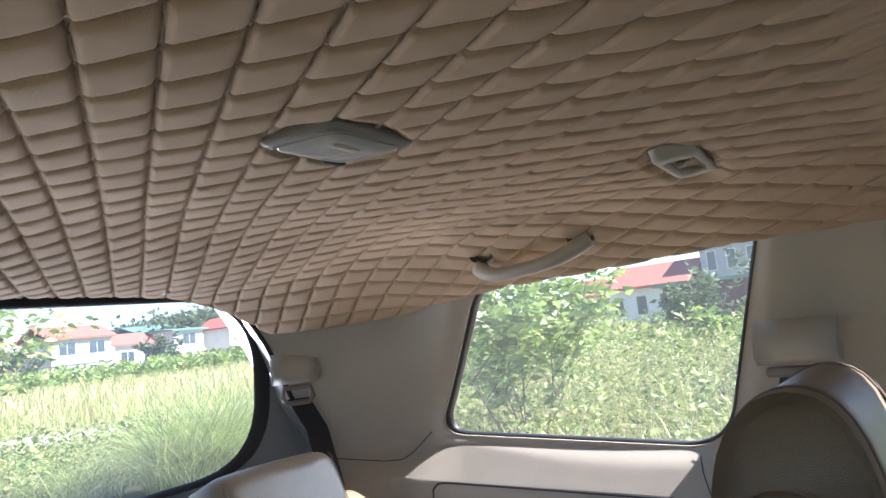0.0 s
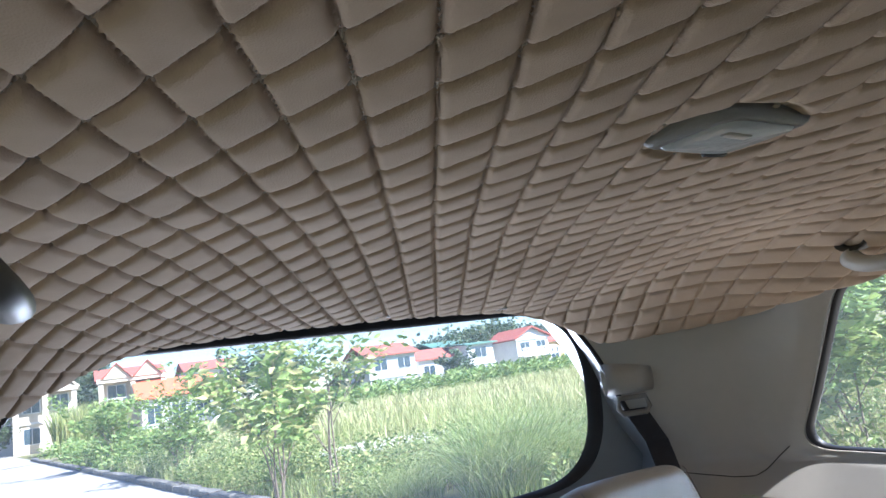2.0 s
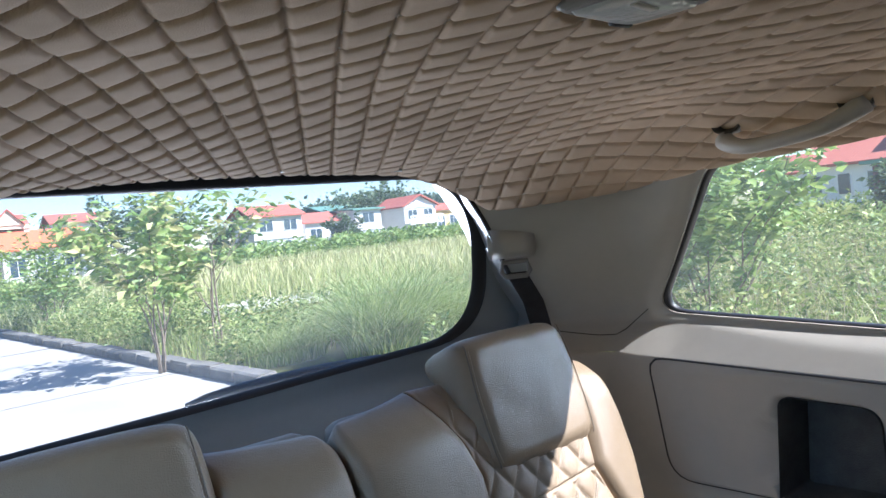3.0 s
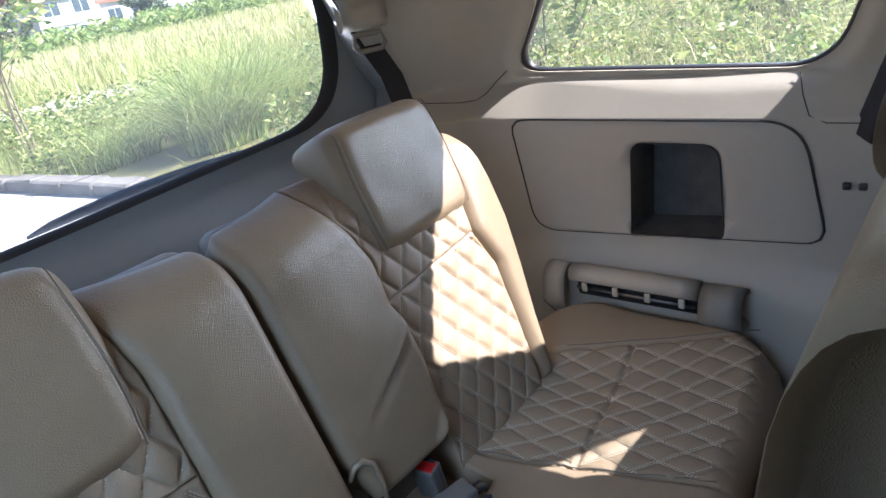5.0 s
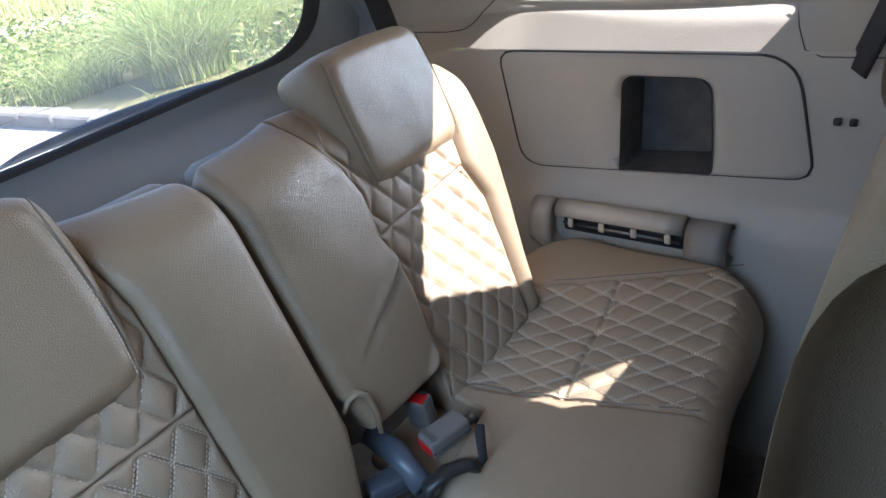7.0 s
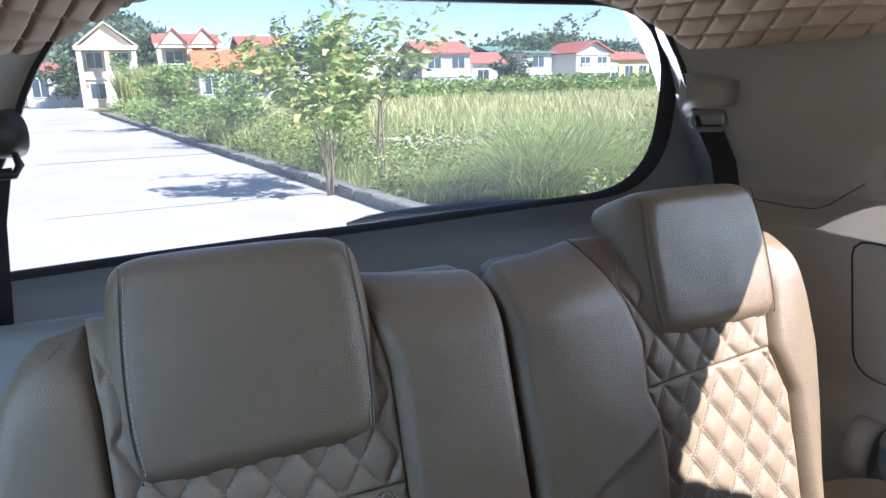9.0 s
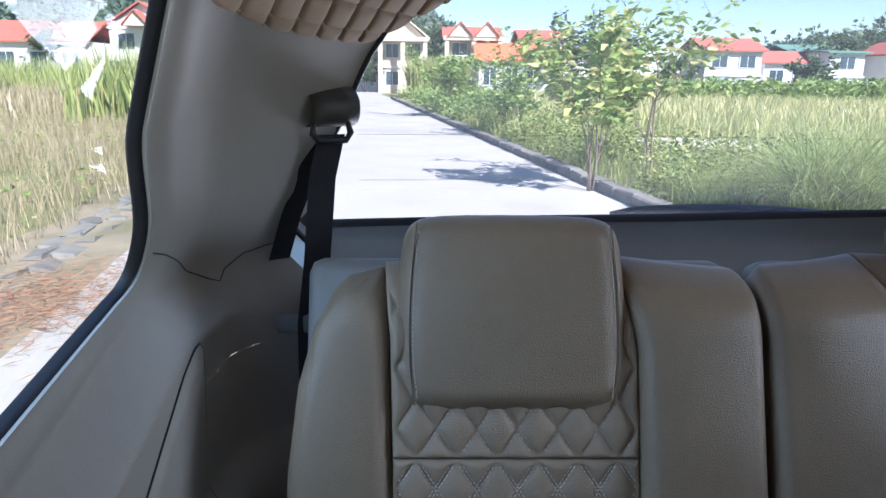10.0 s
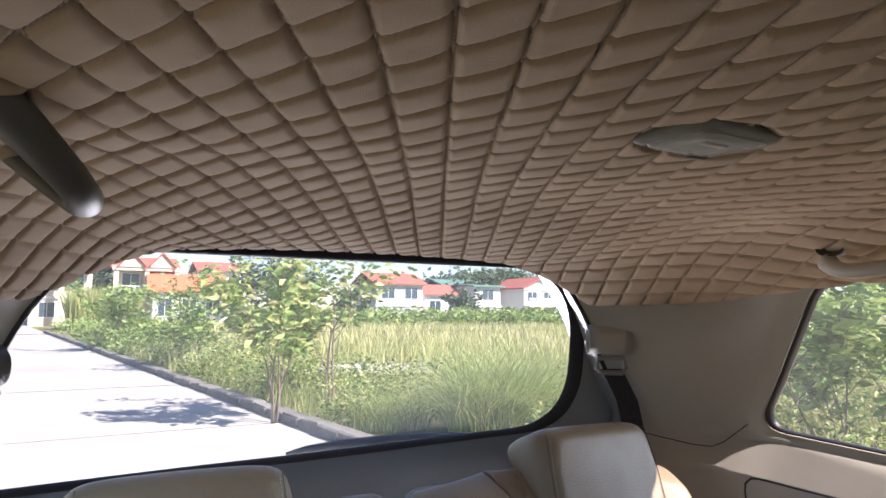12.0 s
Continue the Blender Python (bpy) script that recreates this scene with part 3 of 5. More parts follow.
def gate_y(x, z):
    y = 1.175 + 0.25 * max(0.0, 1.67 - z) * 0.9
    return min(y, 1.29) - 0.08 * x * x


def build_tailgate():
    hole = resample(REARWIN, 200)
    outer = match_outer(hole, -0.70, 0.70, 0.405, 1.72)

    def put(v):
        z = v.y
        y = gate_y(v.x, z)
        y -= 0.05 * smoothstep(1.275, 1.20, z)   # shelf of the trim below the glass
        return Vector((v.x, y, z))

    verts, faces = sheet_with_hole(hole, outer, put, 22)
    gate = part_of("wall_rear", mesh_of("wall_rear", verts, faces, GATE))
    tagged(gate, "grey plastic tailgate trim below the rear window", "tailgate", kind="structure")
    win = empty("window_5", "wide rear window with black border and rounded corners", "window")
    tagged(win, kind="structure")
    c = Vector((0, 1.48))
    v = []
    for h in hole:
        q = put(h)
        up = 0.045 * smoothstep(1.56, 1.66, h.y)
        v.append(Vector((h.x * (1 + 0.02 * smoothstep(1.56, 1.66, h.y)), q.y - 0.006 - up * 0.6, h.y + up * 0.6)))
    for kx, kz, dy in ((1.0, 1.0, -0.004), (0.985, 0.98, -0.001), (0.962, 0.95, 0.006), (0.957, 0.943, 0.016)):
        for h in hole:
            p = Vector((h.x * kx, c.y + (h.y - c.y) * kz))
            q = put(h)
            v.append(Vector((p.x, q.y + dy, p.y)))
    part_of("border", mesh_of("border", v, ring_faces(5, len(hole)), RUBBER), win, "black border round the glass")
    pv = []
    for h in hole:
        p = Vector((h.x * 0.99, c.y + (h.y - c.y) * 0.985))
        pv.append(Vector((p.x, gate_y(p.x, p.y) + 0.022, p.y)))
    rows = [pv]
    for k in (0.75, 0.5, 0.25):
        rows.append([Vector((p.x * k, gate_y(p.x * k, c.y + (p.z - c.y) * k) + 0.022, c.y + (p.z - c.y) * k)) for p in pv])
    allv = [p for r in rows for p in r] + [Vector((0, gate_y(0, c.y) + 0.022, c.y))]
    n = len(pv)
    f = ring_faces(4, n) + [(3 * n + i, 3 * n + (i + 1) % n, 4 * n) for i in range(n)]
    pane = part_of("pane", mesh_of("pane", allv, f, GLASS), win, "clear rear glass with heating lines")
    pane.visible_shadow = False
    for z in (1.375, 1.455, 1.545):
        line = [(x, gate_y(x, z) + 0.020, z) for x in (-0.54 + 1.08 * k / 40 for k in range(41))]
        part("heating_line", tube(line, 0.00035, 4), shade("heating wire", (0.25, 0.16, 0.1), 0.6), win)
    for k, w in enumerate((0.030, 0.022, 0.034, 0.026)):
        z = 1.352 - 0.006 * k
        part("marking", box_bm(w, 0.0006, 0.0022, 0, 1, (0.505, gate_y(0.505, z) + 0.0205, z)), BUCKLE, win, "etched grey marking on the glass", False)
    wip = empty("rear_wiper", "black rear wiper parked along the bottom of the glass", "wiper", "", (0.20, gate_y(0.2, 1.30) + 0.05, 1.306))
    n = 14
    part("blade", tube([(-0.28 + 0.56 * k / n, 0.004, 0.016 * math.sin(math.pi * k / n) ** 0.6 - 0.02 * k / n) for k in range(n + 1)], [0.003 + 0.009 * math.sin(math.pi * k / n) ** 0.5 for k in range(n + 1)], 8), BLACKP, wip, "rubber blade")
    part("arm", tube([(-0.12, 0.014, -0.004), (0.05, 0.018, -0.004), (0.24, 0.014, -0.012)], 0.006, 6), BLACKP, wip)
    return gate


build_tailgate()


# ---- the car: pillars' seat belts, handles, lamp and small fittings ----
def seat_belt(s, label, hang):
    x, y, z = (0.558, 1.105, 1.475) if s > 0 else (-0.577, 1.100, 1.474)
    b = empty("seat_belt", label, "seat belt", "rear pillar belts", (x, y, z))
    m = Matrix.Rotation(radians(-s * 32), 4, "Z")
    cap = loft(smooth_loop([(0.0, 0.02), (-0.028, 0.03), (-0.034, 0.062), (-0.012, 0.082), (0.03, 0.088), (0.035, 0.02)], 2), 0.09, 0.02, 0.7)
    bmesh.ops.transform(cap, matrix=m if s > 0 else Matrix.Translation((0.004, 0, -0.018)) @ m @ Matrix.Diagonal((0.86, 1, 0.94, 1)), verts=cap.verts[:])
    # the left cover and loop are darker copies, with shade put into their plastic
    part("cap", cap, FOOT_SHADE if s < 0 else TRIM, b, "rounded plastic anchor cover")
    guide = tube([m @ Vector(p) for p in ((-0.026, -0.02, 0.014), (-0.030, -0.024, -0.006), (-0.022, -0.026, -0.016), (0.022, -0.026, -0.016), (0.030, -0.024, -0.006), (0.026, -0.02, 0.014))], 0.0055, 8, True)
    part("guide", guide, BLACKP if s < 0 else TRIM_D, b, "belt guide loop")
    top = Vector((x, y, z)) + m @ Vector((0, -0.022, -0.008))
    wide = m @ Vector((0.024, 0, 0))
    for k, (pts, nm) in enumerate(hang):
        pts = [top] + [Vector(p) for p in pts]
        bm = bmesh.new()
        prev = None
        for i, p in enumerate(pts):
            w = wide * (0.9 if k == 0 else 0.7)
            off = Vector((0, 0.0012, 0))
            q = [bm.verts.new(p - Vector(b.location) - w - off), bm.verts.new(p - Vector(b.location) + w - off), bm.verts.new(p - Vector(b.location) + w + off), bm.verts.new(p - Vector(b.location) - w + off)]
            if prev:
                for a in range(4):
                    bm.faces.new((prev[a], prev[(a + 1) % 4], q[(a + 1) % 4], q[a]))
            prev = q
        part(nm, bm, WEB, b, "dark woven belt webbing", False)
    return b


belt_l = seat_belt(-1, "dark seat belt hanging from the shaded rear pillar", [
    ([(-0.580, 1.075, 1.40), (-0.590, 1.068, 1.28), (-0.602, 1.06, 1.18), (-0.604, 1.055, 1.0)], "webbing"),
    ([(-0.600, 1.095, 1.42), (-0.633, 1.098, 1.34), (-0.655, 1.10, 1.27)], "webbing")])
tongue = part("tongue", box_bm(0.06, 0.012, 0.03, 0.004, 2, (-0.046, -0.042, -0.295)), BUCKLE, belt_l, "metal and plastic belt tongue")
seat_belt(1, "dark seat belt running down behind the sunlit seat", [
    ([(0.588, 1.085, 1.40), (0.598, 1.06, 1.28), (0.60, 1.05, 1.0)], "webbing")])


def grab_handle(s, label):
    y0, y1, x, z = (0.410, 0.600, 0.535, 1.672) if s > 0 else (0.435, 0.61, 0.502, 1.722)
    h = empty("grab_handle", label, "grab handle", "ceiling grab handles", (s * x, (y0 + y1) / 2, z))
    ln = (y1 - y0) / 2
    pts, rad = [], []
    for k in range(25):
        a = -1 + 2 * k / 24
        out = 1 - abs(a) ** 3.4
        pts.append((-s * (0.022 if s > 0 else 0.064) * out, a * ln, (-0.009 * a if s > 0 else 0.004) - (0.022 if s > 0 else 0.062) * out))
        rad.append((0.0105 if s > 0 else 0.0095) + 0.004 * abs(a) ** 4)
    # the left grip is a darker copy of the right one: shade as colour
    part("grip", tube(pts, rad, 14, False, 1.35 if s < 0 else 1.0), FOOT_SHADE if s < 0 else TRIM, h, "curved grip")
    for e in (-1, 1):
        foot = loft(smooth_loop([(-0.022, -0.006), (0.022, -0.006), (0.02, 0.03), (-0.02, 0.03)], 2), 0.028, 0.01, 0.6)
        bmesh.ops.translate(foot, vec=(s * 0.004, e * (ln - 0.008), 0.006), verts=foot.verts[:])
        part("foot", foot, FOOT_SHADE, h, "dark end cap")
    return h


grab_handle(1, "beige plastic grab handle above the quarter window")
grab_handle(-1, "grab handle above the shaded window, its shade put into dark plastic")


def dome_lamp():
    at = (0.031, 0.380, 1.737)
    d = empty("dome_lamp", "dark grey dome lamp with a clear grey lens, unlit", "ceiling lamp", "", at)
    outline = rounded([(-0.055, 0.034), (-0.040, -0.038), (0.055, -0.034), (0.040, 0.038)], [0.008, 0.02, 0.008, 0.02], 6)
    n = len(outline)
    verts = []
    for k, z in ((1.04, 0.008), (1.04, 0.002), (1.0, -0.002), (0.93, -0.0045), (0.84, -0.0055), (0.82, -0.003)):
        verts += [Vector((p.x * k, p.y * k, z)) for p in outline]
    part_of("rim", mesh_of("rim", verts, ring_faces(6, n), TRIM_D), d, "dark plastic rim")
    lv = []
    for k, z in ((0.835, -0.004), (0.78, -0.0075), (0.5, -0.0085), (0.2, -0.009)):
        lv += [Vector((p.x * k, p.y * k, z)) for p in outline]
    lv.append(Vector((0, 0, -0.0091)))
    part_of("lens", mesh_of("lens", lv, ring_faces(4, n) + [(3 * n + i, 3 * n + (i + 1) % n, 4 * n) for i in range(n)], LENS), d, "grey ribbed lens")
    part("bulb_plate", box_bm(0.03, 0.008, 0.002, 0.0008, 1, (-0.006, -0.012, -0.0088), Matrix.Rotation(radians(6), 4, "Z")), CREAM, d, "pale strip behind the lens")
    part("switch", box_bm(0.024, 0.007, 0.006, 0.002, 2, (0.022, 0.031, -0.0055), Matrix.Rotation(radians(-4), 4, "Z")), BLACKP, d, "small slide switch")


dome_lamp()


def belt_slot():
    at = (0.375, 0.211, 1.7285)
    d = empty("belt_outlet", "beige oval plastic belt outlet set in the headliner", "belt outlet", "", at)
    d.rotation_euler = (0, radians(7), radians(98.5))
    o = rounded([(-0.020, -0.060), (0.016, -0.052), (0.020, 0.060), (-0.016, 0.052)], 0.012, 6)
    n = len(o)
    verts = []
    for k, z in ((1.25, 0.004), (1.2, -0.008), (0.95, -0.011), (0.78, -0.008), (0.74, 0.0)):
        verts += [Vector((p.x * k, p.y * k, z)) for p in o]
    part_of("bezel", mesh_of("bezel", verts, ring_faces(5, n), TRIM), d, "raised bezel")
    part_of("cover", mesh_of("cover", [Vector((p.x * 0.77, p.y * 0.77, -0.002)) for p in o], [tuple(range(n))], LINER, False), d)
    part("slot", box_bm(0.006, 0.085, 0.004, 0.001, 1, (-0.012, 0, -0.004)), BLACKP, d, "dark slot")
    part("peg", box_bm(0.01, 0.014, 0.006, 0.003, 2, (0.006, 0, -0.005)), TRIM, d)


belt_slot()

clip0 = empty("trim_clip", "small beige plastic clip holding the headliner edge", "clip", "headliner clips", (-0.228, 1.077, 1.694))
part("button", loft(smooth_loop([(-0.012, 0), (0.012, 0), (0.010, -0.007), (-0.010, -0.007)], 2), 0.034, 0.01, 0.6), TRIM, clip0)
copy_thing(clip0, pose(0.040, 1.082, 1.697))
copy_thing(clip0, pose(0.27, 1.066, 1.690))


# ---- the car: third row ----
def back_y(z):
    """The third row's backrest plane: it leans towards the tailgate."""
    return 0.895 + 0.36 * (z - 1.30)


def diamonds(px, pz, depth, ox=0.0, oz=0.0):
    def f(x, z):
        u, v = (x - ox) / px + (z - oz) / pz, (x - ox) / px - (z - oz) / pz
        a, b = abs(math.sin(math.pi * u)), abs(math.sin(math.pi * v))
        return depth * ((1 - math.exp(-a * 3.8)) * (1 - math.exp(-b * 3.8)) + 0.25 * a * b - 1.1)
    return f


def lerp_of(pairs):
    """A smooth-enough function through (z, x) pairs."""
    zs, xs = zip(*sorted(pairs))
    return lambda z: float(np.interp(z, zs, xs))


def third_seat(s, label):
    seat = empty("third_row_seat", label, "car seat", "third row seats", (s * 0.3, 0.75, 0.82))
    org = Vector((s * 0.3, 0.75, 0.82))
    if s > 0:
        c0 = lerp_of([(0.86, 0.026), (0.938, 0.020), (1.0, 0.0), (1.27, -0.004), (1.345, -0.008)])
        c1 = lerp_of([(0.86, 0.176), (0.97, 0.189), (1.06, 0.201), (1.115, 0.199), (1.143, 0.189), (1.21, 0.194), (1.26, 0.178), (1.30, 0.160), (1.35, 0.138)])
        q1 = lerp_of([(0.86, 0.425), (0.99, 0.440), (1.09, 0.448), (1.157, 0.426), (1.215, 0.434), (1.35, 0.440)])
        b1 = lerp_of([(0.86, 0.470), (0.975, 0.492), (1.06, 0.514), (1.15, 0.533), (1.22, 0.534), (1.28, 0.526), (1.32, 0.505), (1.35, 0.48)])
        hs, top = (1.141, 1.158), 1.326
    else:
        c0 = lerp_of([(0.86, 0.050), (0.93, 0.024), (0.97, 0.011), (1.35, 0.010)])
        c1 = lerp_of([(0.86, 0.164), (1.10, 0.163), (1.23, 0.163), (1.35, 0.186)])
        q1 = lerp_of([(0.86, 0.458), (1.10, 0.463), (1.24, 0.468), (1.35, 0.482)])
        b1 = lerp_of([(0.86, 0.596), (1.08, 0.592), (1.178, 0.582), (1.25, 0.562), (1.287, 0.540), (1.31, 0.510), (1.35, 0.46)])
        hs, top = (1.106, 1.106), 1.322

    def skin(x, z, dy):
        """A place on the padded front of the backrest, dy in front of its plane; the top rolls back."""
        k = max(0.0, (z - (top - 0.075)) / 0.075)
        return Vector((s * x, back_y(z) - dy + 0.06 * k ** 2.2, z)) - org

    def patch(name, xl, xr, z0, z1, dy, mat, lab="", relief=None, nu=40, nv=60, rim=0.014, puff=0.014, corner=0.0, belly=0.0):
        """One padded panel of the backrest between two side lines and two heights; sides and ends turn in to the seams."""
        verts, faces = [], []
        us = [0.5 - 0.5 * math.cos(math.pi * i / nu) * 0.6 - 0.2 * (1 - 2 * i / nu) for i in range(nu + 1)]
        vs = [0.5 - 0.5 * math.cos(math.pi * j / nv) * 0.6 - 0.2 * (1 - 2 * j / nv) for j in range(nv + 1)]
        for v in vs:
            for u in us:
                zb, zt = z0[0] + (z0[1] - z0[0]) * u, z1[0] + (z1[1] - z1[0]) * u
                z = zb + (zt - zb) * v
                a, b = xl(z), xr(z)
                if corner and z > zt - corner:
                    k = (z - zt + corner) / corner
                    cut = corner * (1 - math.sqrt(max(0.0, 1 - k * k))) * 0.8
                    a, b = a + cut, b - cut * 0.25
                x = a + (b - a) * u
                e = min(u * (b - a), (1 - u) * (b - a), v * (zt - zb), (1 - v) * (zt - zb))
                t = min(1.0, e / rim)
                roll = math.sqrt(max(0.0, 1 - (1 - t) ** 2))
                d = dy - puff * (1 - roll) + belly * math.sin(math.pi * u)
                if relief:
                    d += relief(x, z) * smoothstep(0.0, 1.0, e / rim)
                verts.append(skin(x, z, d))
        n = nu + 1
        for j in range(nv):
            for i in range(nu):
                q = j * n + i
                faces.append((q, q + 1, q + n + 1, q + n))
        # sides turned back into the seat
        ring = list(range(nu)) + [j * n + nu for j in range(nv)] + [nv * n + i for i in range(nu, 0, -1)] + [j * n for j in range(nv, 0, -1)]
        base = len(verts)
        for i in ring:
            k = max(0.0, (verts[i].z + org.z - (top - 0.10)) / 0.10)
            verts.append(verts[i] + Vector((0, 0.075 - 0.03 * k, -0.055 * k)))
        m = len(ring)
        for i in range(m):
            j = (i + 1) % m
            faces.append((ring[j], ring[i], base + i, base + j))
        return part_of(name, weld(name, verts, faces, mat), seat, lab)

    def seam_line(name, line, z0, z1, dy, parent, mat=THREAD_D, r=0.0011):
        pts = [skin(line(z), z, dy) for z in np.linspace(z0, z1, 50)]
        return part(name, tube(pts, r, 5), mat, parent, "sewn seam")

    def creases(x, z):
        r = 0.0025 * noise.noise(Vector((x * 7 + s * 3, 2.0, z * 9)))
        r += 0.0012 * noise.noise(Vector((x * 22, 5.0 + s, z * 14)))
        if s > 0:   # two pulled folds that run down from the quilted panel's edge
            for zc, k, a, xa in ((1.122, 0.55, 0.013, 0.05), (0.985, 0.85, 0.011, 0.07)):
                g = z - zc + k * (0.195 - x)
                f = smoothstep(xa - 0.02, 0.16, x)
                r += f * (a * math.exp(-(g / 0.009) ** 2) - a * 0.9 * math.exp(-((g + 0.015) / 0.010) ** 2))
        return r

    centre = patch("centre_panel", c0, c1, (0.936, 0.936) if s > 0 else (0.865, 0.865), (top - 0.008, top + 0.002), 0.052, LEATHER, "smooth leather with fine grain", creases, 56, 120, 0.020, 0.022, 0.030, 0.006)
    inner = lerp_of([(z, c0(z) + 0.012) for z in (0.86, 1.0, 1.2, 1.36)])
    seam_line("seam", inner, 1.0 if s > 0 else 0.90, top - 0.03, 0.052 - 0.004, centre)
    px_, pz_, ox, oz = 0.049, 0.068, (c1(1.1) + q1(1.1)) / 2, 1.14
    quilt = diamonds(px_, pz_, 0.0065, ox, oz)
    lower = patch("lower_quilt", c1, q1, (0.865, 0.865), hs, 0.034, LEATHER_LIT, "diamond-quilted leather with twin stitching", quilt, 96, 120, 0.010, 0.010)
    upper = patch("upper_quilt", c1, q1, hs, (top + 0.002, top - 0.006), 0.036, LEATHER_LIT, "quilted leather", quilt, 96, 84, 0.010, 0.010)
    bolster = patch("bolster", q1, b1, (0.865, 0.865), (top - 0.008, top - 0.02), 0.036, LEATHER, "plain padded side bolster", lambda x, z: 0.0016 * noise.noise(Vector((x * 12, 3.0, z * 10))), 30, 80, 0.026, 0.030, 0.0, 0.006)
    if s > 0:
        fold = [skin(x, z, 0.052 + d) for x, z, d in ((-0.004, 0.985, -0.012), (0.004, 1.003, 0.0), (0.016, 1.006, 0.004), (0.028, 0.994, 0.006), (0.029, 0.965, 0.005), (0.024, 0.936, 0.0))]
        part("flap", tube(fold, [0.006, 0.008, 0.009, 0.008, 0.007, 0.006], 8, False, 0.6), LEATHER, seat, "loose folded corner of the leather cover")
        part("gusset", box_bm(0.14, 0.13, 0.03, 0.012, 3, (-0.19, -0.035, 0.008)), LEATHER_LIT, seat, "leather-covered hollow for the buckles")
    else:
        arc = lerp_of([(z, b1(z) - 0.020) for z in (1.0, 1.1, 1.18, 1.25, 1.287, 1.31)])
        pts = [skin(arc(z), z, 0.036 + 0.001) for z in np.linspace(1.05, 1.305, 50)]
        vv, ff = dashes(pts, 0.0058, 0.0006, (0, -1, 0))
        part_of("stitching", mesh_of("stitching", vv, ff, THREAD_D, False), bolster)
    for panel, za, zb in ((lower, 0.872, hs[0] - 0.008), (upper, hs[1] + 0.006, top - 0.03)):
        sv, sf = [], []
        for sgn in (1, -1):
            for k in range(-14, 15):
                for off in (-0.0023, 0.0023):
                    run = []
                    for z in np.linspace(za, zb, 60):
                        x = ox + px_ * k - sgn * px_ * (z - oz) / pz_ + off
                        inside = c1(z) + 0.007 < x < q1(z) - 0.007
                        if inside:
                            run.append(skin(x, z, 0.034 + quilt(x, z) + 0.0004))
                        if (not inside or z == zb) and len(run) > 1:
                            vv, ff = dashes(run, 0.0056, 0.0009, (0, -1, 0))
                            sf += [tuple(i + len(sv) for i in f) for f in ff]
                            sv += vv
                        if not inside:
                            run = []
        part_of("stitching", mesh_of("stitching", sv, sf, THREAD, False), panel, "beige twin thread")
    # hard back of the seat, behind the panels
    sh = box_bm(b1(1.0) - c0(1.0) - 0.03, 0.07, 0.47, 0.02, 2)
    shell = part("back_shell", sh, TRIM_D, seat, "grey back of the seat")
    zc = 1.09
    shell.matrix_local = Matrix.Translation(Vector((s * (b1(1.0) + c0(1.0)) / 2, back_y(zc) + 0.055, zc)) - org) @ Matrix.Rotation(-math.atan(0.36), 4, "X")

    # headrest: a wedge, thick at the top where it hooks over the backrest, with seams along both sides
    hw, hh, hx, hz = (0.250, 0.216, 0.334, 1.286) if s > 0 else (0.281, 0.245, 0.317, 1.261)

    def wedge(p):
        y, v = p.y, p.z / (hh / 2)
        if y > 0:
            y += (0.062 * smoothstep(0.05, 0.85, v) - 0.014) * min(1.0, y / 0.02)
        side = 0.955 + 0.075 * math.cos((v + 0.15) * 1.35) - 0.02 * smoothstep(-0.4, -1.0, v)
        arch = 0.004 * (1 - (p.x / (hw / 2)) ** 2) * smoothstep(0.3, 1.0, v)
        return Vector((p.x * side, y, p.z + arch))

    bulge = lambda x, z: 0.007 * math.cos(x * 11) * math.cos(z * 11) + 0.0012 * noise.noise(Vector((x * 20, s, z * 20)))
    v, f = pillow(hw, hh, 0.084, 44, 44, 9.0, 0.030, bulge, True, wedge)
    head = part_of("headrest", weld("headrest", v, f, LEATHER), seat, "thick wedge-shaped leather headrest")
    tilt = 0.36
    fy = 0.83 + tilt * (hz - 1.25)
    head.matrix_local = Matrix.Translation(Vector((s * hx, fy + 0.045, hz)) - org) @ Matrix.Rotation(-math.atan(tilt), 4, "X")
    ex = hw / 2 - 0.017
    for e in (-1, 1):
        path = []
        for k in range(61):
            z = (-1 + 2 * k / 60) * (hh / 2 - 0.013)
            r = math.sqrt(max(0.0, 1 - (1 - min(1.0, (hh / 2 - abs(z)) / 0.030)) ** 2))
            # where the pillow's own front lies along that line
            q = wedge(Vector((e * ex, -0.042 * min(r, math.sqrt(1 - (1 - 0.017 / 0.030) ** 2)) - bulge(e * ex, z) * smoothstep(0, 1, 0.017 / 0.030) * min(1, r), z)))
            path.append((q.x, q.y - 0.0002, q.z))
        part("seam", tube(path, 0.0010, 5), THREAD_D, head, "piped seam along the side")
        vv, ff = dashes([(x - e * 0.0045, y - 0.0018, z) for x, y, z in path[3:-3]], 0.0055, 0.0005, (0, -1, 0))
        part_of("stitching", mesh_of("stitching", vv, ff, THREAD, False), head)

    # seat cushion: smooth sides, a quilted middle between two seams and one across
    def line_gap(x, y, a, b):
        a, b, p = Vector(a), Vector(b), Vector((x, y))
        t = min(1, max(0, (p - a).dot(b - a) / (b - a).length_squared))
        return (p - a - (b - a) * t).length

    def side_of(x, y, a, b):
        return (b[0] - a[0]) * (y - a[1]) - (b[1] - a[1]) * (x - a[0])

    A, B, C, D = (0.188, 0.80), (0.333, 0.335), (0.478, 0.80), (0.668, 0.37)
    cq = diamonds(0.047, 0.079, 0.0052, 0.0, 0.0)
    turn = math.radians(20)
    ca, sa = math.cos(turn), math.sin(turn)
    cx, cy = 0.362, 0.590

    def top_of(lx, ly):
        x, y = s * lx + cx, ly + cy
        q = 0.0
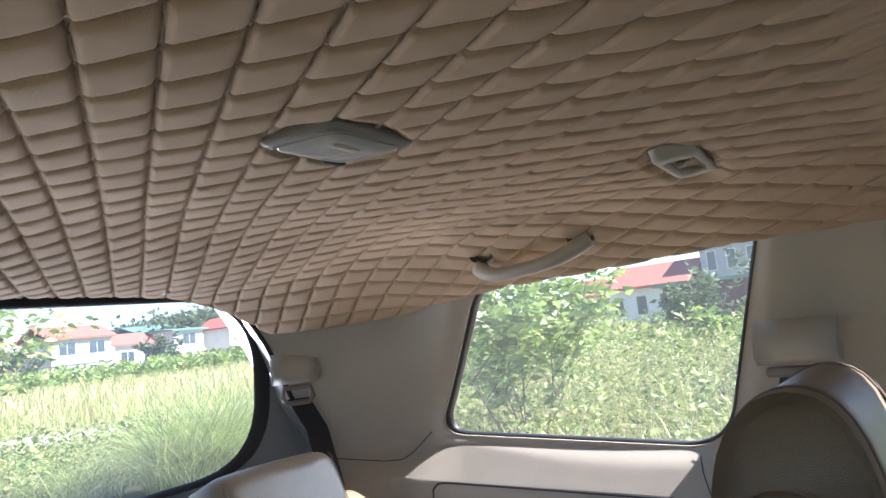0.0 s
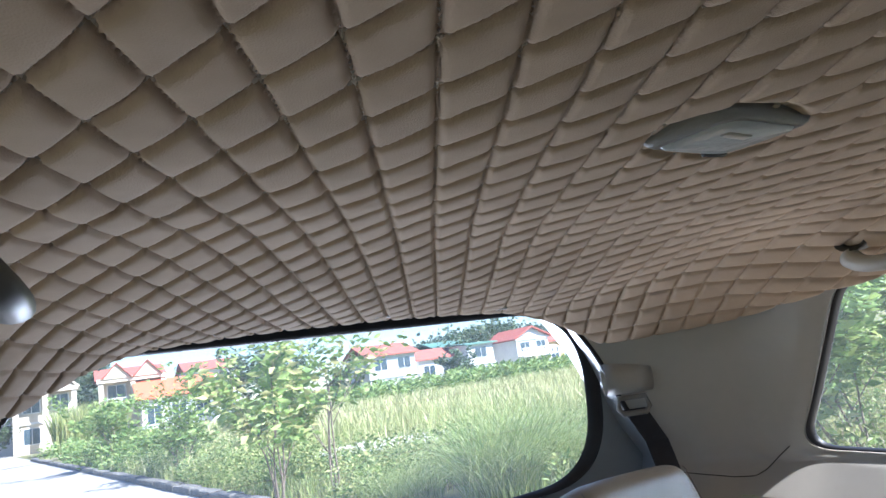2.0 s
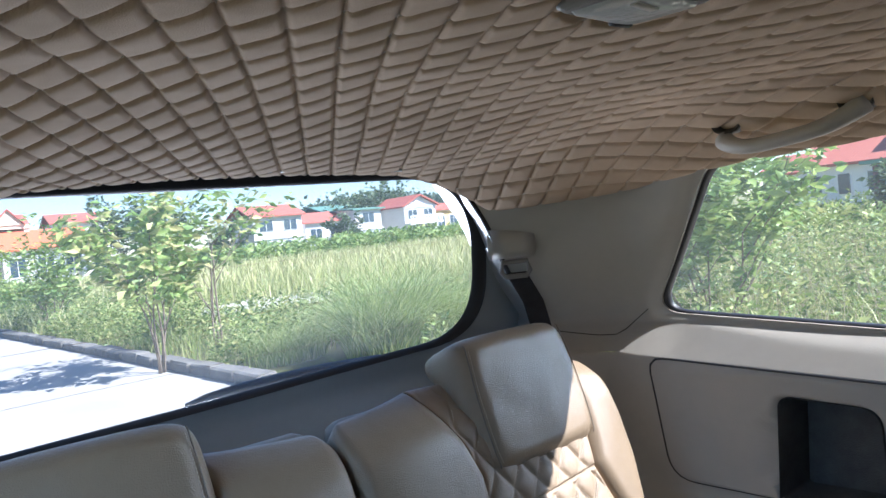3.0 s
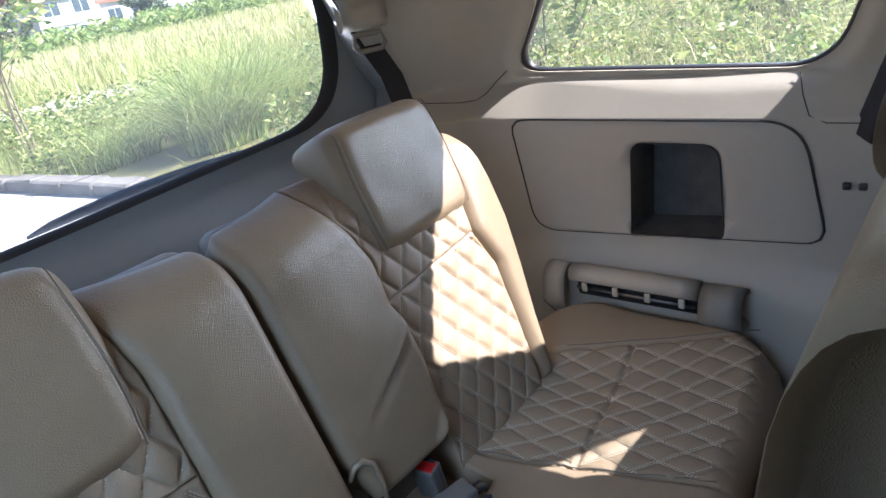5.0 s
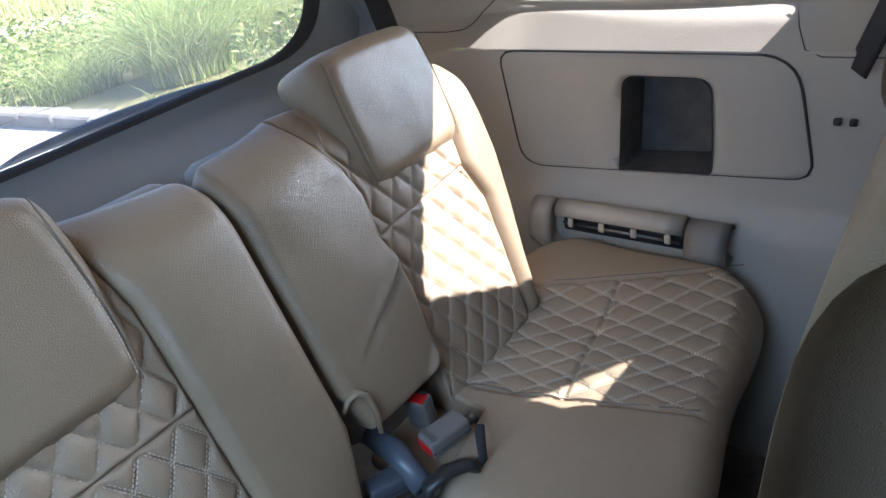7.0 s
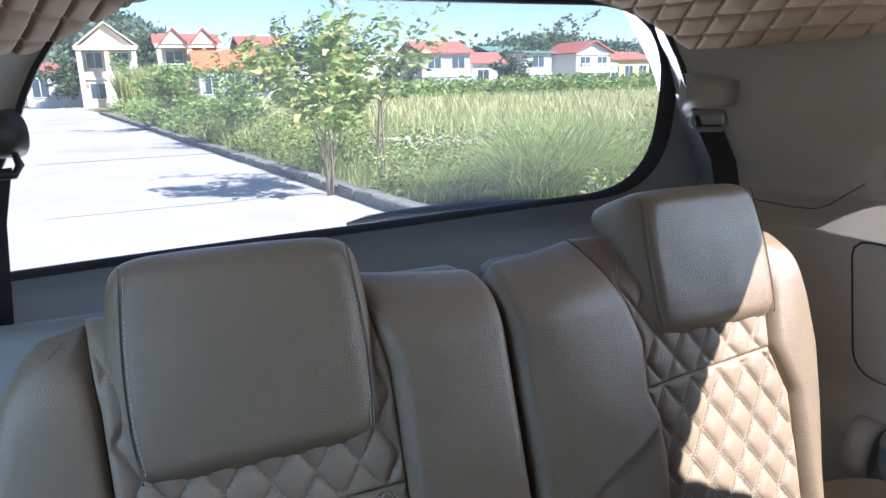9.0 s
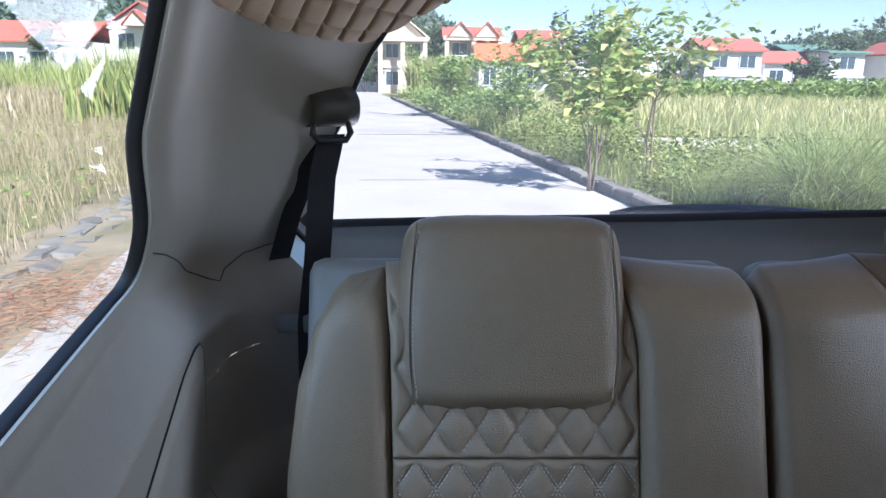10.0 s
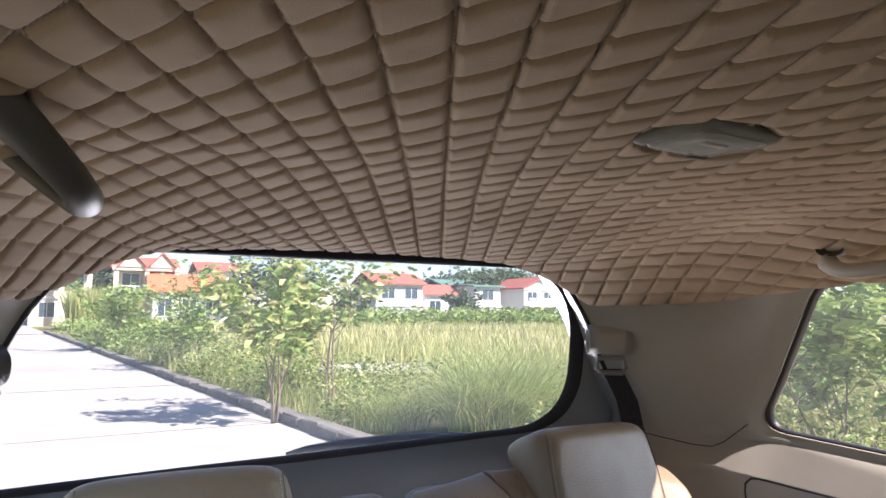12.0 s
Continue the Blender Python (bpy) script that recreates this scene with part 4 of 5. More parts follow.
        if side_of(x, y, A, B) > 0 and side_of(x, y, C, D) < 0:
            q = cq(x * ca + y * sa, -x * sa + y * ca)
        for g in ((A, B), (C, D), ((0.268, 0.562), (0.561, 0.594))):
            q -= 0.007 * math.exp(-(line_gap(x, y, *g) / 0.0034) ** 2)
        q += 0.004 * noise.noise(Vector((x * 8, y * 8, s)))
        return q + 0.050 * smoothstep(0.42, 0.68, x) + 0.014 * smoothstep(0.62, 0.80, y)

    def plan(p):
        # narrower beside the backrest, rounder at the front corner
        x, y = s * p.x + cx, p.z + cy
        x = cx + (x - cx) * (1 - 0.30 * smoothstep(0.69, 0.84, y) * (x > cx))
        if x < 0.19:   # hollow for the buckles beside the backrest
            x += (0.178 + (x - 0.012) * 0.067 - x) * smoothstep(0.634, 0.656, y)
        y -= 0.035 * smoothstep(0.45, 0.15, x) * smoothstep(0.5, 0.34, y)
        return Vector((s * (x - cx), p.y, y - cy))

    v, f = pillow(0.70, 0.49, 0.13, 220 if s > 0 else 70, 180 if s > 0 else 60, 6.0, 0.05, top_of, True, plan)
    cu = part_of("seat_cushion", weld("seat_cushion", v, f, LEATHER_LIT), seat, "quilted leather seat cushion")
    cu.matrix_local = Matrix.Translation(Vector((s * cx, cy, 0.800)) - org) @ Matrix.Rotation(radians(-90), 4, "X")
    if s > 0:
        sv, sf = [], []
        for sgn in (1, -1):
            for k in range(-20, 32):
                for off in (-0.0022, 0.0022):
                    run = []
                    for q in range(160):
                        Y = -0.2 + 1.1 * q / 159
                        X = 0.047 * k - sgn * 0.047 * Y / 0.079 + off
                        x, y = X * ca - Y * sa, X * sa + Y * ca
                        inside = side_of(x, y, A, B) > 0.004 and side_of(x, y, C, D) < -0.004 and 0.385 < y < 0.79
                        if inside:
                            run.append((x - cx, -0.0654 - top_of(x - cx, y - cy), y - cy))
                        if (not inside or q == 159) and len(run) > 1:
                            vv, ff = dashes(run, 0.0056, 0.0008, (0, -1, 0))
                            sf += [tuple(i + len(sv) for i in f) for f in ff]
                            sv += vv
                        if not inside:
                            run = []
        part_of("stitching", mesh_of("stitching", sv, sf, THREAD, False), cu, "beige twin thread")
        for g in ((A, B), (C, D)):
            path = []
            for k in range(1, 38):
                x, y = g[0][0] + (g[1][0] - g[0][0]) * k / 40, g[0][1] + (g[1][1] - g[0][1]) * k / 40
                path.append(Vector((x - cx + 0.005, -0.0655 - top_of(x + 0.005 - cx, y - cy), y - cy)))
            part("seam", tube(path, 0.0011, 5), THREAD_D, cu, "sewn seam across the cushion")
    part("seat_base", box_bm(0.5, 0.36, 0.28, 0.02, 2, (0, -0.16, -0.24)), GREYCLOTH, seat)
    return seat


third_seat(1, "beige quilted leather third-row seat, lit by a sun patch")
third_seat(-1, "beige quilted leather third-row seat in shade")


# ---- the car: second row ----
def second_seat(xc, yc, label, lift=0.0, wide=0.50):
    seat = empty("second_row_seat", label, "car seat", "second row seats", (xc, yc, 0.8 + lift))
    prof = smooth_loop([(-0.06, 0.540), (-0.075, 0.60), (-0.05, 0.69), (0.0, 0.708), (0.05, 0.675), (0.074, 0.60), (0.068, 0.545), (0.02, 0.536)], 2)
    head = part("headrest", loft(prof, 0.25, 0.03, 0.82, 6), LEATHER, seat, "rounded leather headrest")
    for e in (-1, 1):
        ring = resample([Vector((e * 0.098, p[0] * 1.01, 0.617 + (p[1] - 0.617) * 1.01)) for p in prof], 80)
        part("seam", tube(ring, 0.0017, 5, True), THREAD_D, head, "piped seam")
        part("post", tube([(e * 0.05, 0.01, 0.42), (e * 0.05, 0.012, 0.57)], 0.006, 8), STEEL, seat, "steel headrest post")
    neck = smooth_loop([(-0.03, 0.44), (-0.035, 0.535), (0.045, 0.545), (0.06, 0.44)], 2)
    part("neck_pad", loft(neck, 0.20, 0.03, 0.8, 5), LEATHER, seat, "creased leather neck of the headrest")
    prof = smooth_loop([(-0.07, -0.1), (-0.06, 0.30), (-0.03, 0.46), (0.03, 0.475), (0.075, 0.42), (0.088, 0.30), (0.092, 0.1), (0.085, -0.1)], 2)
    part("backrest", loft(prof, wide, 0.06, 0.84, 8, lambda x: 1 - 0.05 * smoothstep(0.12, 0.25, abs(x))), LEATHER, seat, "plain leather back of the backrest")
    part("seat_base", box_bm(0.42, 0.2, 0.36, 0.03, 2, (0, 0.0, -0.18)), GREYCLOTH, seat)
    return seat


second_seat(0.425, 0.142, "beige leather second-row seat seen from behind", -0.012)
second_seat(-0.40, 0.08, "beige leather second-row seat over the shaded side", 0.004, 0.42)


def middle_seat():
    """The middle of the second row: a plain padded back that ends in a rounded shoulder."""
    seat = empty("second_row_seat", "beige leather middle back of the second row with a rounded top", "car seat", "second row seats", (0.075, 0.125, 0.8))
    prof = smooth_loop([(-0.07, -0.1), (-0.06, 0.40), (-0.04, 0.585), (0.01, 0.625), (0.06, 0.60), (0.085, 0.50), (0.092, 0.1), (0.085, -0.1)], 2)
    part("backrest", loft(prof, 0.36, 0.11, 0.80, 8), LEATHER, seat, "plain padded leather backrest")
    part("seat_base", box_bm(0.30, 0.2, 0.36, 0.03, 2, (0, 0.0, -0.18)), GREYCLOTH, seat)


middle_seat()


# ---- the car: belt buckles, seat hinge and small parts on the seats ----
def lettering(word, size, parent, mat, place):
    cu = bpy.data.curves.new("lettering", "FONT")
    cu.body, cu.size, cu.extrude, cu.align_x, cu.align_y = word, size, 0.0002, "CENTER", "CENTER"
    ob = bpy.data.objects.new("lettering", cu)
    me = bpy.data.meshes.new_from_object(ob)
    bpy.data.objects.remove(ob)
    me.materials.append(mat)
    t = part_of("lettering", me, parent, "embossed dark word")
    t.matrix_local = place
    return t


def buckle(at, turn, ln, wd, upright, label, mat=None, word=""):
    b = empty("belt_buckle", label, "belt buckle", "third row buckles", at)
    b.rotation_euler = [radians(a) for a in turn]
    part("body", box_bm(wd, ln, 0.028, 0.005, 3), mat or BUCKLE, b, "scuffed grey plastic housing")
    part("seam", box_bm(wd + 0.0008, ln * 0.96, 0.0009, 0, 1, (0, 0, -0.004)), BLACKP, b, "joint between the halves", False)
    if upright:
        part("button", box_bm(wd * 0.86, 0.010, 0.021, 0.002, 2, (0, -ln / 2 + 0.0035, 0.001)), REDP, b, "red release button")
        part("slot", box_bm(wd * 0.62, 0.008, 0.007, 0.001, 1, (0, -ln / 2 + 0.001, -0.0085)), BLACKP, b, "dark slot")
    else:
        part("button", box_bm(wd * 0.86, 0.010, 0.019, 0.002, 2, (0, -ln / 2 + 0.0035, -0.002)), REDP, b, "red release button")
    part("stalk", box_bm(wd * 0.55, 0.03, 0.008, 0.003, 1, (0, ln / 2 + 0.006, -0.006)), BLACKP, b)
    if word:
        lettering(word, 0.0066, b, BLACKP, Matrix.Translation((0, -ln * 0.34, 0.0142)) @ Matrix.Rotation(math.pi, 4, "Z"))
        for dx, dy, sx, sy in ((0, -0.0036, 0.0286, 0.0006), (0, 0.0036, 0.0286, 0.0006), (-0.014, 0, 0.0006, 0.0072), (0.014, 0, 0.0006, 0.0072)):
            part("marking", box_bm(sx, sy, 0.0005, 0, 1, (dx, -ln * 0.34 + dy, 0.0141)), BLACKP, b, "embossed frame line", False)
    return b


buckle((0.124, 0.729, 0.886), (-98, 0, 97), 0.062, 0.040, True, "upright grey belt buckle with a red release button")
buckle((0.090, 0.656, 0.901), (3, 0, -107), 0.070, 0.038, False, "grey belt buckle with red end lying on the cushion", BUCKLE, "CENTER")
buckle((0.0, 0.70, 0.862), (6, 4, 68), 0.062, 0.036, False, "dark blue-grey belt buckle between the seats", BLUEP)
arm = part("seat_bracket", tube([(0.046, 0.80, 0.886), (0.047, 0.762, 0.886), (0.040, 0.71, 0.880), (0.020, 0.65, 0.866)], [0.014, 0.018, 0.019, 0.018], 12, False, 0.75), BLUEP)
tagged(arm, "dark blue-grey plastic seat bracket between the cushions", "bracket")

strap = empty("pull_strap", "black plastic bracket with a nylon pull strap", "strap", "", (0.045, 0.612, 0.866))
part("bracket", tube([(-0.035, 0.02, -0.01), (-0.03, 0.022, 0.012), (0.0, 0.012, 0.018), (0.03, 0.0, 0.008), (0.04, -0.01, 0.0)], 0.016, 10, False, 0.6), BLACKP, strap)
part("loop", tube([(0.03, -0.008, 0.0), (0.05, -0.015, 0.01), (0.055, -0.012, 0.035), (0.06, -0.01, 0.062)], 0.007, 6, False, 0.35), WEB, strap, "nylon loop")


def hinge_cover():
    h = empty("seat_hinge_cover", "cream plastic seat hinge cover with broken tabs above the cushion", "hinge cover", "", (0.668, 0.638, 0.962))
    part("bar", loft(smooth_loop([(-0.016, -0.012), (-0.018, 0.014), (0.0, 0.024), (0.02, 0.018), (0.02, -0.012)], 1), 0.26, 0.006, 0.9, 6), CREAM, h, "ribbed cream bar").rotation_euler = (0, 0, radians(-90))
    for k in range(4):
        part("tab", box_bm(0.006, 0.012, 0.02, 0.002, 1, (-0.012, -0.10 + 0.066 * k, -0.02)), CREAM, h, "small broken tab")
    # a solid black block stands in for the shade behind the bar
    part("recess", box_bm(0.03, 0.25, 0.045, 0.004, 1, (0.022, 0.0, -0.028)), BLACKP, h, "black block for the shaded hollow behind the bar")
    part("rod", tube([(0.0, -0.12, -0.03), (0.0, 0.12, -0.028)], 0.004, 6), STEEL, h, "steel rod")
    c = loft(smooth_loop([(-0.03, -0.05), (-0.028, 0.01), (0.0, 0.03), (0.03, 0.02), (0.035, -0.05)], 2), 0.075, 0.02, 0.75, 5)
    bmesh.ops.transform(c, matrix=Matrix.Translation((0.0, -0.172, -0.008)) @ Matrix.Rotation(radians(-90), 4, "Z"), verts=c.verts[:])
    part("end_cap", c, TRIM_D, h, "rounded grey end cap")
    c = loft(smooth_loop([(-0.03, -0.08), (-0.028, 0.005), (0.0, 0.026), (0.03, 0.02), (0.035, -0.08)], 2), 0.05, 0.016, 0.75, 5)
    bmesh.ops.transform(c, matrix=Matrix.Translation((0.0, 0.162, -0.006)) @ Matrix.Rotation(radians(-90), 4, "Z"), verts=c.verts[:])
    part("end_cap", c, TRIM, h, "rounded beige end cap")


hinge_cover()
cord = part("release_strap", tube([(0.60, 0.80, 0.93), (0.625, 0.775, 0.88), (0.64, 0.765, 0.84)], 0.004, 6, False, 0.4), TRIM_D)
tagged(cord, "grey nylon release strap beside the seat cushion", "strap")
slots = empty("hook_slot", "two small black square hook slots in the trim", "slot", "", (0.722, 0.296, 1.166))
for dy in (0.0, -0.022):
    part("slot", box_bm(0.008, 0.012, 0.012, 0.002, 1, (0, dy, 0)), BLACKP, slots)
pb = empty("pillar_belt", "beige belt anchor cover and belt on the centre pillar", "seat belt", "", (0.66, 0.185, 1.478))
cap = loft(smooth_loop([(0.0, 0.0), (-0.04, 0.005), (-0.042, 0.035), (-0.015, 0.062), (0.01, 0.06), (0.01, 0.0)], 2), 0.10, 0.03, 0.72, 5)
bmesh.ops.transform(cap, matrix=Matrix.Rotation(radians(-90), 4, "Z"), verts=cap.verts[:])
part("cap", cap, TRIM, pb, "domed anchor cover")
part("guide", box_bm(0.02, 0.085, 0.014, 0.005, 2, (-0.016, 0, -0.008)), TRIM_D, pb)
part("webbing", tube([(0.022, 0.02, -0.02), (0.045, 0.06, -0.12), (0.055, 0.085, -0.20), (0.058, 0.095, -0.232)], 0.022, 6, False, 0.08), WEB, pb, "dark belt webbing")

# ---- the car: floor and front ----
fl = part("floor", box_bm(1.5, 3.0, 0.04, 0, 1, (0, 0.05, 0.42)), GREYCLOTH, None, "", False)
tagged(fl, "dark grey carpeted car floor", "floor", kind="structure")
ub = part("underbody", box_bm(1.42, 2.5, 0.4, 0.04, 2, (0, 0.0, 0.2)), BLACKP)
tagged(ub, "plain black underbody that carries the car above the road", "underbody", kind="structure")
# unseen wall, added to keep light from the front off the ceiling
fr = part("wall_front", box_bm(1.5, 0.06, 1.33, 0.02, 2, (0, -1.27, 1.09)), TRIM_D)
tagged(fr, "plain unseen wall added to close the car ahead of the seats", "trim", kind="structure")


# ---- outside: ground, road, kerb ----
def kerb_x(y):
    return 3.25 - 0.133 * y


def left_x(y):
    return -2.30 - 0.133 * y


def ground():
    n = 60
    verts, faces = [], []
    rng = [math.copysign(abs(t) ** 2.2, t) * 900 for t in np.linspace(-1, 1, n)]
    for y in rng:
        for x in rng:
            verts.append((x, y, -0.06))
    for j in range(n - 1):
        for i in range(n - 1):
            a = j * n + i
            faces.append((a, a + 1, a + n + 1, a + n))
    g = part_of("ground", mesh_of("ground", verts, faces, EARTH))
    tagged(g, "weedy earth ground reaching to the horizon", "ground", kind="structure")


ground()


def road():
    r = empty("road", "pale sunlit concrete road in poured slabs", "road")
    tagged(r, kind="structure")
    step = 5.2
    for k in range(-4, 13):
        y0, y1 = k * step - 1.4, (k + 1) * step - 1.4 - 0.012
        v = []
        for z in (-0.08, 0.0):
            v += [(left_x(y0), y0, z), (kerb_x(y0), y0 + 0.8, z), (kerb_x(y1), y1 + 0.8, z), (left_x(y1), y1, z)]
        part_of("slab", mesh_of("slab", v, [(3, 2, 1, 0), (4, 5, 6, 7), (0, 1, 5, 4), (1, 2, 6, 5), (2, 3, 7, 6), (3, 0, 4, 7)], CONCRETE, False), r)


road()


def kerb():
    """A low wall of stones along the road, each its own piece."""
    k = empty("kerb", "low kerb of grey cut stones beside the road", "kerb")
    tagged(k, kind="structure")
    rnd = random.Random(5)
    meshes = []
    for i in range(5):
        bm = box_bm(0.24 + rnd.uniform(-0.02, 0.02), 0.56, 0.34, 0.02, 1)
        for v in bm.verts:
            v.co += Vector((rnd.uniform(-1, 1), rnd.uniform(-1, 1), rnd.uniform(-1, 1))) * 0.012
        me = bpy.data.meshes.new("stone")
        bm.to_mesh(me)
        bm.free()
        me.materials.append(STONE)
        meshes.append(me)
    y = -6.0
    while y < 46:
        ob = part_of("stone", meshes[rnd.randrange(5)], k)
        ob.matrix_local = pose(kerb_x(y) + 0.13, y, -0.04 + rnd.uniform(-0.012, 0.012), 0, 0, 7.6 + rnd.uniform(-1.5, 1.5))
        y += 0.585
    return k


kerb()


# ---- outside: plants ----
RS = np.random.RandomState(7)


def unit(a):
    return a / np.maximum(1e-9, np.linalg.norm(a, axis=1, keepdims=True))


def blade_mesh(name, base, length, width, lean, mat, segs=4, droop=0.5):
    """Many grass blades: tapered strips that start upright and bow over in their own direction."""
    n = len(base)
    ang = RS.uniform(0, math.tau, n)
    out = np.stack([np.cos(ang), np.sin(ang), np.zeros(n)], 1)
    side = np.stack([-np.sin(ang), np.cos(ang), np.zeros(n)], 1)
    face = RS.uniform(0, math.tau, n)
    side = unit(side * np.cos(face)[:, None] + out * np.sin(face)[:, None])
    verts = np.zeros((n, 2 * segs + 1, 3), np.float32)
    for k in range(segs + 1):
        t = k / segs
        p = base + out * (lean * length * (t ** 1.6))[:, None] * 1.0
        p = p + np.array([0, 0, 1.0]) * (length * (t - droop * np.minimum(1.2, lean) * t ** 2.5))[:, None]
        w = side * (width * (1 - t) ** 0.7 * 0.5)[:, None]
        if k < segs:
            verts[:, 2 * k], verts[:, 2 * k + 1] = p - w, p + w
        else:
            verts[:, 2 * segs] = p
    m = 2 * segs + 1
    pat = []
    for k in range(segs - 1):
        pat += [2 * k, 2 * k + 1, 2 * k + 3, 2 * k + 2]
    pat += [2 * segs - 2, 2 * segs - 1, 2 * segs]
    sizes = np.tile([4] * (segs - 1) + [3], n)
    loops = (np.arange(n)[:, None] * m + np.array(pat)[None]).ravel()
    return fast_mesh(name, verts.reshape(-1, 3), loops, sizes, mat)


def leaf_verts(pos, way, length, width, fold=0.25):
    """Leaves as folded diamonds: stalk end, two sides, tip, and a midrib point."""
    n = len(pos)
    way = unit(way)
    ref = RS.normal(0, 1, (n, 3))
    side = unit(np.cross(way, ref))
    up = np.cross(side, way)
    mid = pos + way * (length * 0.45)[:, None]
    lift = up * (width * fold)[:, None]
    tip = pos + way * length[:, None] - up * (length * 0.12)[:, None]
    return np.stack([pos, mid - side * (width / 2)[:, None] + lift, mid, mid + side * (width / 2)[:, None] + lift, tip], 1)


def leaf_mesh(name, verts, mat):
    n = len(verts)
    pat = np.array([0, 2, 1, 1, 2, 4, 0, 3, 2, 2, 3, 4])
    loops = (np.arange(n)[:, None] * 5 + pat[None]).ravel()
    return fast_mesh(name, verts.reshape(-1, 3), loops, np.full(n * 4, 3), mat)


def weeds(name, label, xy, height, leaves, size, mat, spread=0.25):
    """Leafy weeds: on each stem, leaves all the way up."""
    n = len(xy)
    k = leaves
    h = np.repeat(height, k) * RS.uniform(0.08, 1.0, n * k) ** 0.8
    ang = RS.uniform(0, math.tau, n * k)
    hh = np.repeat(height, k)
    r = spread * hh * RS.uniform(0.05, 1, n * k) * (1.1 - 0.75 * h / hh)
    base = np.repeat(xy, k, 0)
    lean = np.repeat(RS.normal(0, 0.12, (n, 2)), k, 0) * h[:, None]
    pos = np.stack([base[:, 0] + lean[:, 0] + r * np.cos(ang), base[:, 1] + lean[:, 1] + r * np.sin(ang), h - 0.05], 1)
    way = np.stack([np.cos(ang), np.sin(ang), RS.uniform(-0.3, 1.0, n * k)], 1)
    s = np.repeat(size, k) * RS.uniform(0.6, 1.4, n * k)
    ob = part_of(name, leaf_mesh(name, leaf_verts(pos, way, s, s * RS.uniform(0.25, 0.5, n * k)), mat))
    return tagged(ob, label, "weeds", kind="stuff")


def scatter(n, x0, x1, y0, y1, side=None):
    p = np.stack([RS.uniform(x0, x1, n), RS.uniform(y0, y1, n)], 1)
    if side == "right":
        p = p[p[:, 0] > kerb_x(p[:, 1]) + 0.35]
    if side == "left":
        p = p[p[:, 0] < left_x(p[:, 1]) - 0.9]
    return p


def off_clump(p):
    """Leave the ground round the big grass clump and before the bare sand free of other plants."""
    p = p[((p[:, 0] - 3.9) / 1.7) ** 2 + ((p[:, 1] - 7.2) / 1.5) ** 2 > 1]
    return p[((p[:, 0] - 6.0) / 2.0) ** 2 + ((p[:, 1] - 15.4) / 3.2) ** 2 > 1]


def clumpy(p, scale, cut):
    keep = [noise.noise(Vector((a * scale, b * scale, 3.3))) > cut for a, b in p]
    return p[np.array(keep, bool)]


# weeds beside the car, beyond the kerb
p = off_clump(scatter(3400, 3.4, 13, -7, 9, "right"))
d = p[:, 0]
weeds("weed_bed", "dense sunlit green roadside weeds in flower", p, RS.uniform(0.35, 0.95, len(p)) * (0.8 + 0.03 * d), 34, RS.uniform(0.05, 0.10, len(p)), WEED, 0.35)
p = scatter(1500, 12, 32, -16, 16, "right")
weeds("weed_bed", "taller green scrub farther over the field", p, RS.uniform(0.6, 1.35, len(p)), 34, RS.uniform(0.10, 0.2, len(p)), WEED, 0.5)
p = off_clump(clumpy(scatter(3000, 0.5, 8, 8, 22, "right"), 0.5, -0.1))
p = p[p[:, 0] < kerb_x(p[:, 1]) + 5]
weeds("weed_bed", "green weeds along the kerb", p, RS.uniform(0.3, 0.8, len(p)), 30, RS.uniform(0.05, 0.1, len(p)), WEED, 0.4)
p = clumpy(scatter(1000, -3.5, 3, 22, 46, "right"), 0.3, -0.15)
weeds("weed_bed", "bright green low weeds along the far kerb", p, RS.uniform(0.4, 1.1, len(p)), 30, RS.uniform(0.12, 0.22, len(p)), BUSH, 0.45)


def grass_field(name, label, p, l0, l1, w0, w1, mat, lean=0.45, segs=3):
    n = len(p)
    base = np.column_stack([p, np.full(n, -0.05)])
    L = RS.uniform(l0, l1, n)
    ob = part_of(name, blade_mesh(name, base, L, RS.uniform(w0, w1, n), RS.uniform(0.1, lean, n), mat, segs))
    return tagged(ob, label, "grass", kind="stuff")


grass_field("grass", "long pale grass stems among the weeds", off_clump(scatter(9000, 3.4, 14, -7, 9, "right")), 0.5, 1.25, 0.006, 0.012, FIELD, 0.6)
grass_field("dry_grass", "dry pale stalks standing among the weeds", off_clump(scatter(11000, 3.6, 16, -8, 9, "right")), 0.5, 1.2, 0.006, 0.013, DRY, 0.5)
grass_field("grass", "green meadow grass beyond the kerb", off_clump(scatter(26000, 0.5, 15, 5, 24, "right")), 0.3, 0.75, 0.008, 0.018, GRASS, 0.6)
grass_field("grass", "pale yellow-green field grass", off_clump(scatter(36000, -1, 56, 16, 62, "right")), 0.4, 0.95, 0.03, 0.08, FIELD, 0.5)
grass_field("grass", "pale field grass toward the sheds", scatter(16000, 12, 40, -20, 18, "right"), 0.5, 1.1, 0.02, 0.05, FIELD, 0.5)
pd = scatter(42000, -16, -2.5, 2.5, 26, "left")
grass_field("dry_grass", "dry brown-green grass beside the gutter", clumpy(pd, 0.5, -0.3), 0.25, 0.75, 0.006, 0.014, DRY, 0.5)
grass_field("dry_grass", "tall dry field grass farther out", scatter(22000, -50, -12, 8, 60, "left"), 0.6, 1.4, 0.03, 0.08, DRY, 0.4)
grass_field("reeds", "tall green reeds below the houses", np.concatenate([scatter(5000, -38, -15, 38, 48), scatter(900, -11, -7, 20, 24)]), 1.4, 2.9, 0.05, 0.11, GRASS, 0.35, 4)
grass_field("reeds", "tall green reeds by the road's end", scatter(2200, -1.8, 2.2, 50, 54), 2.0, 3.6, 0.05, 0.12, GRASS, 0.35, 4)
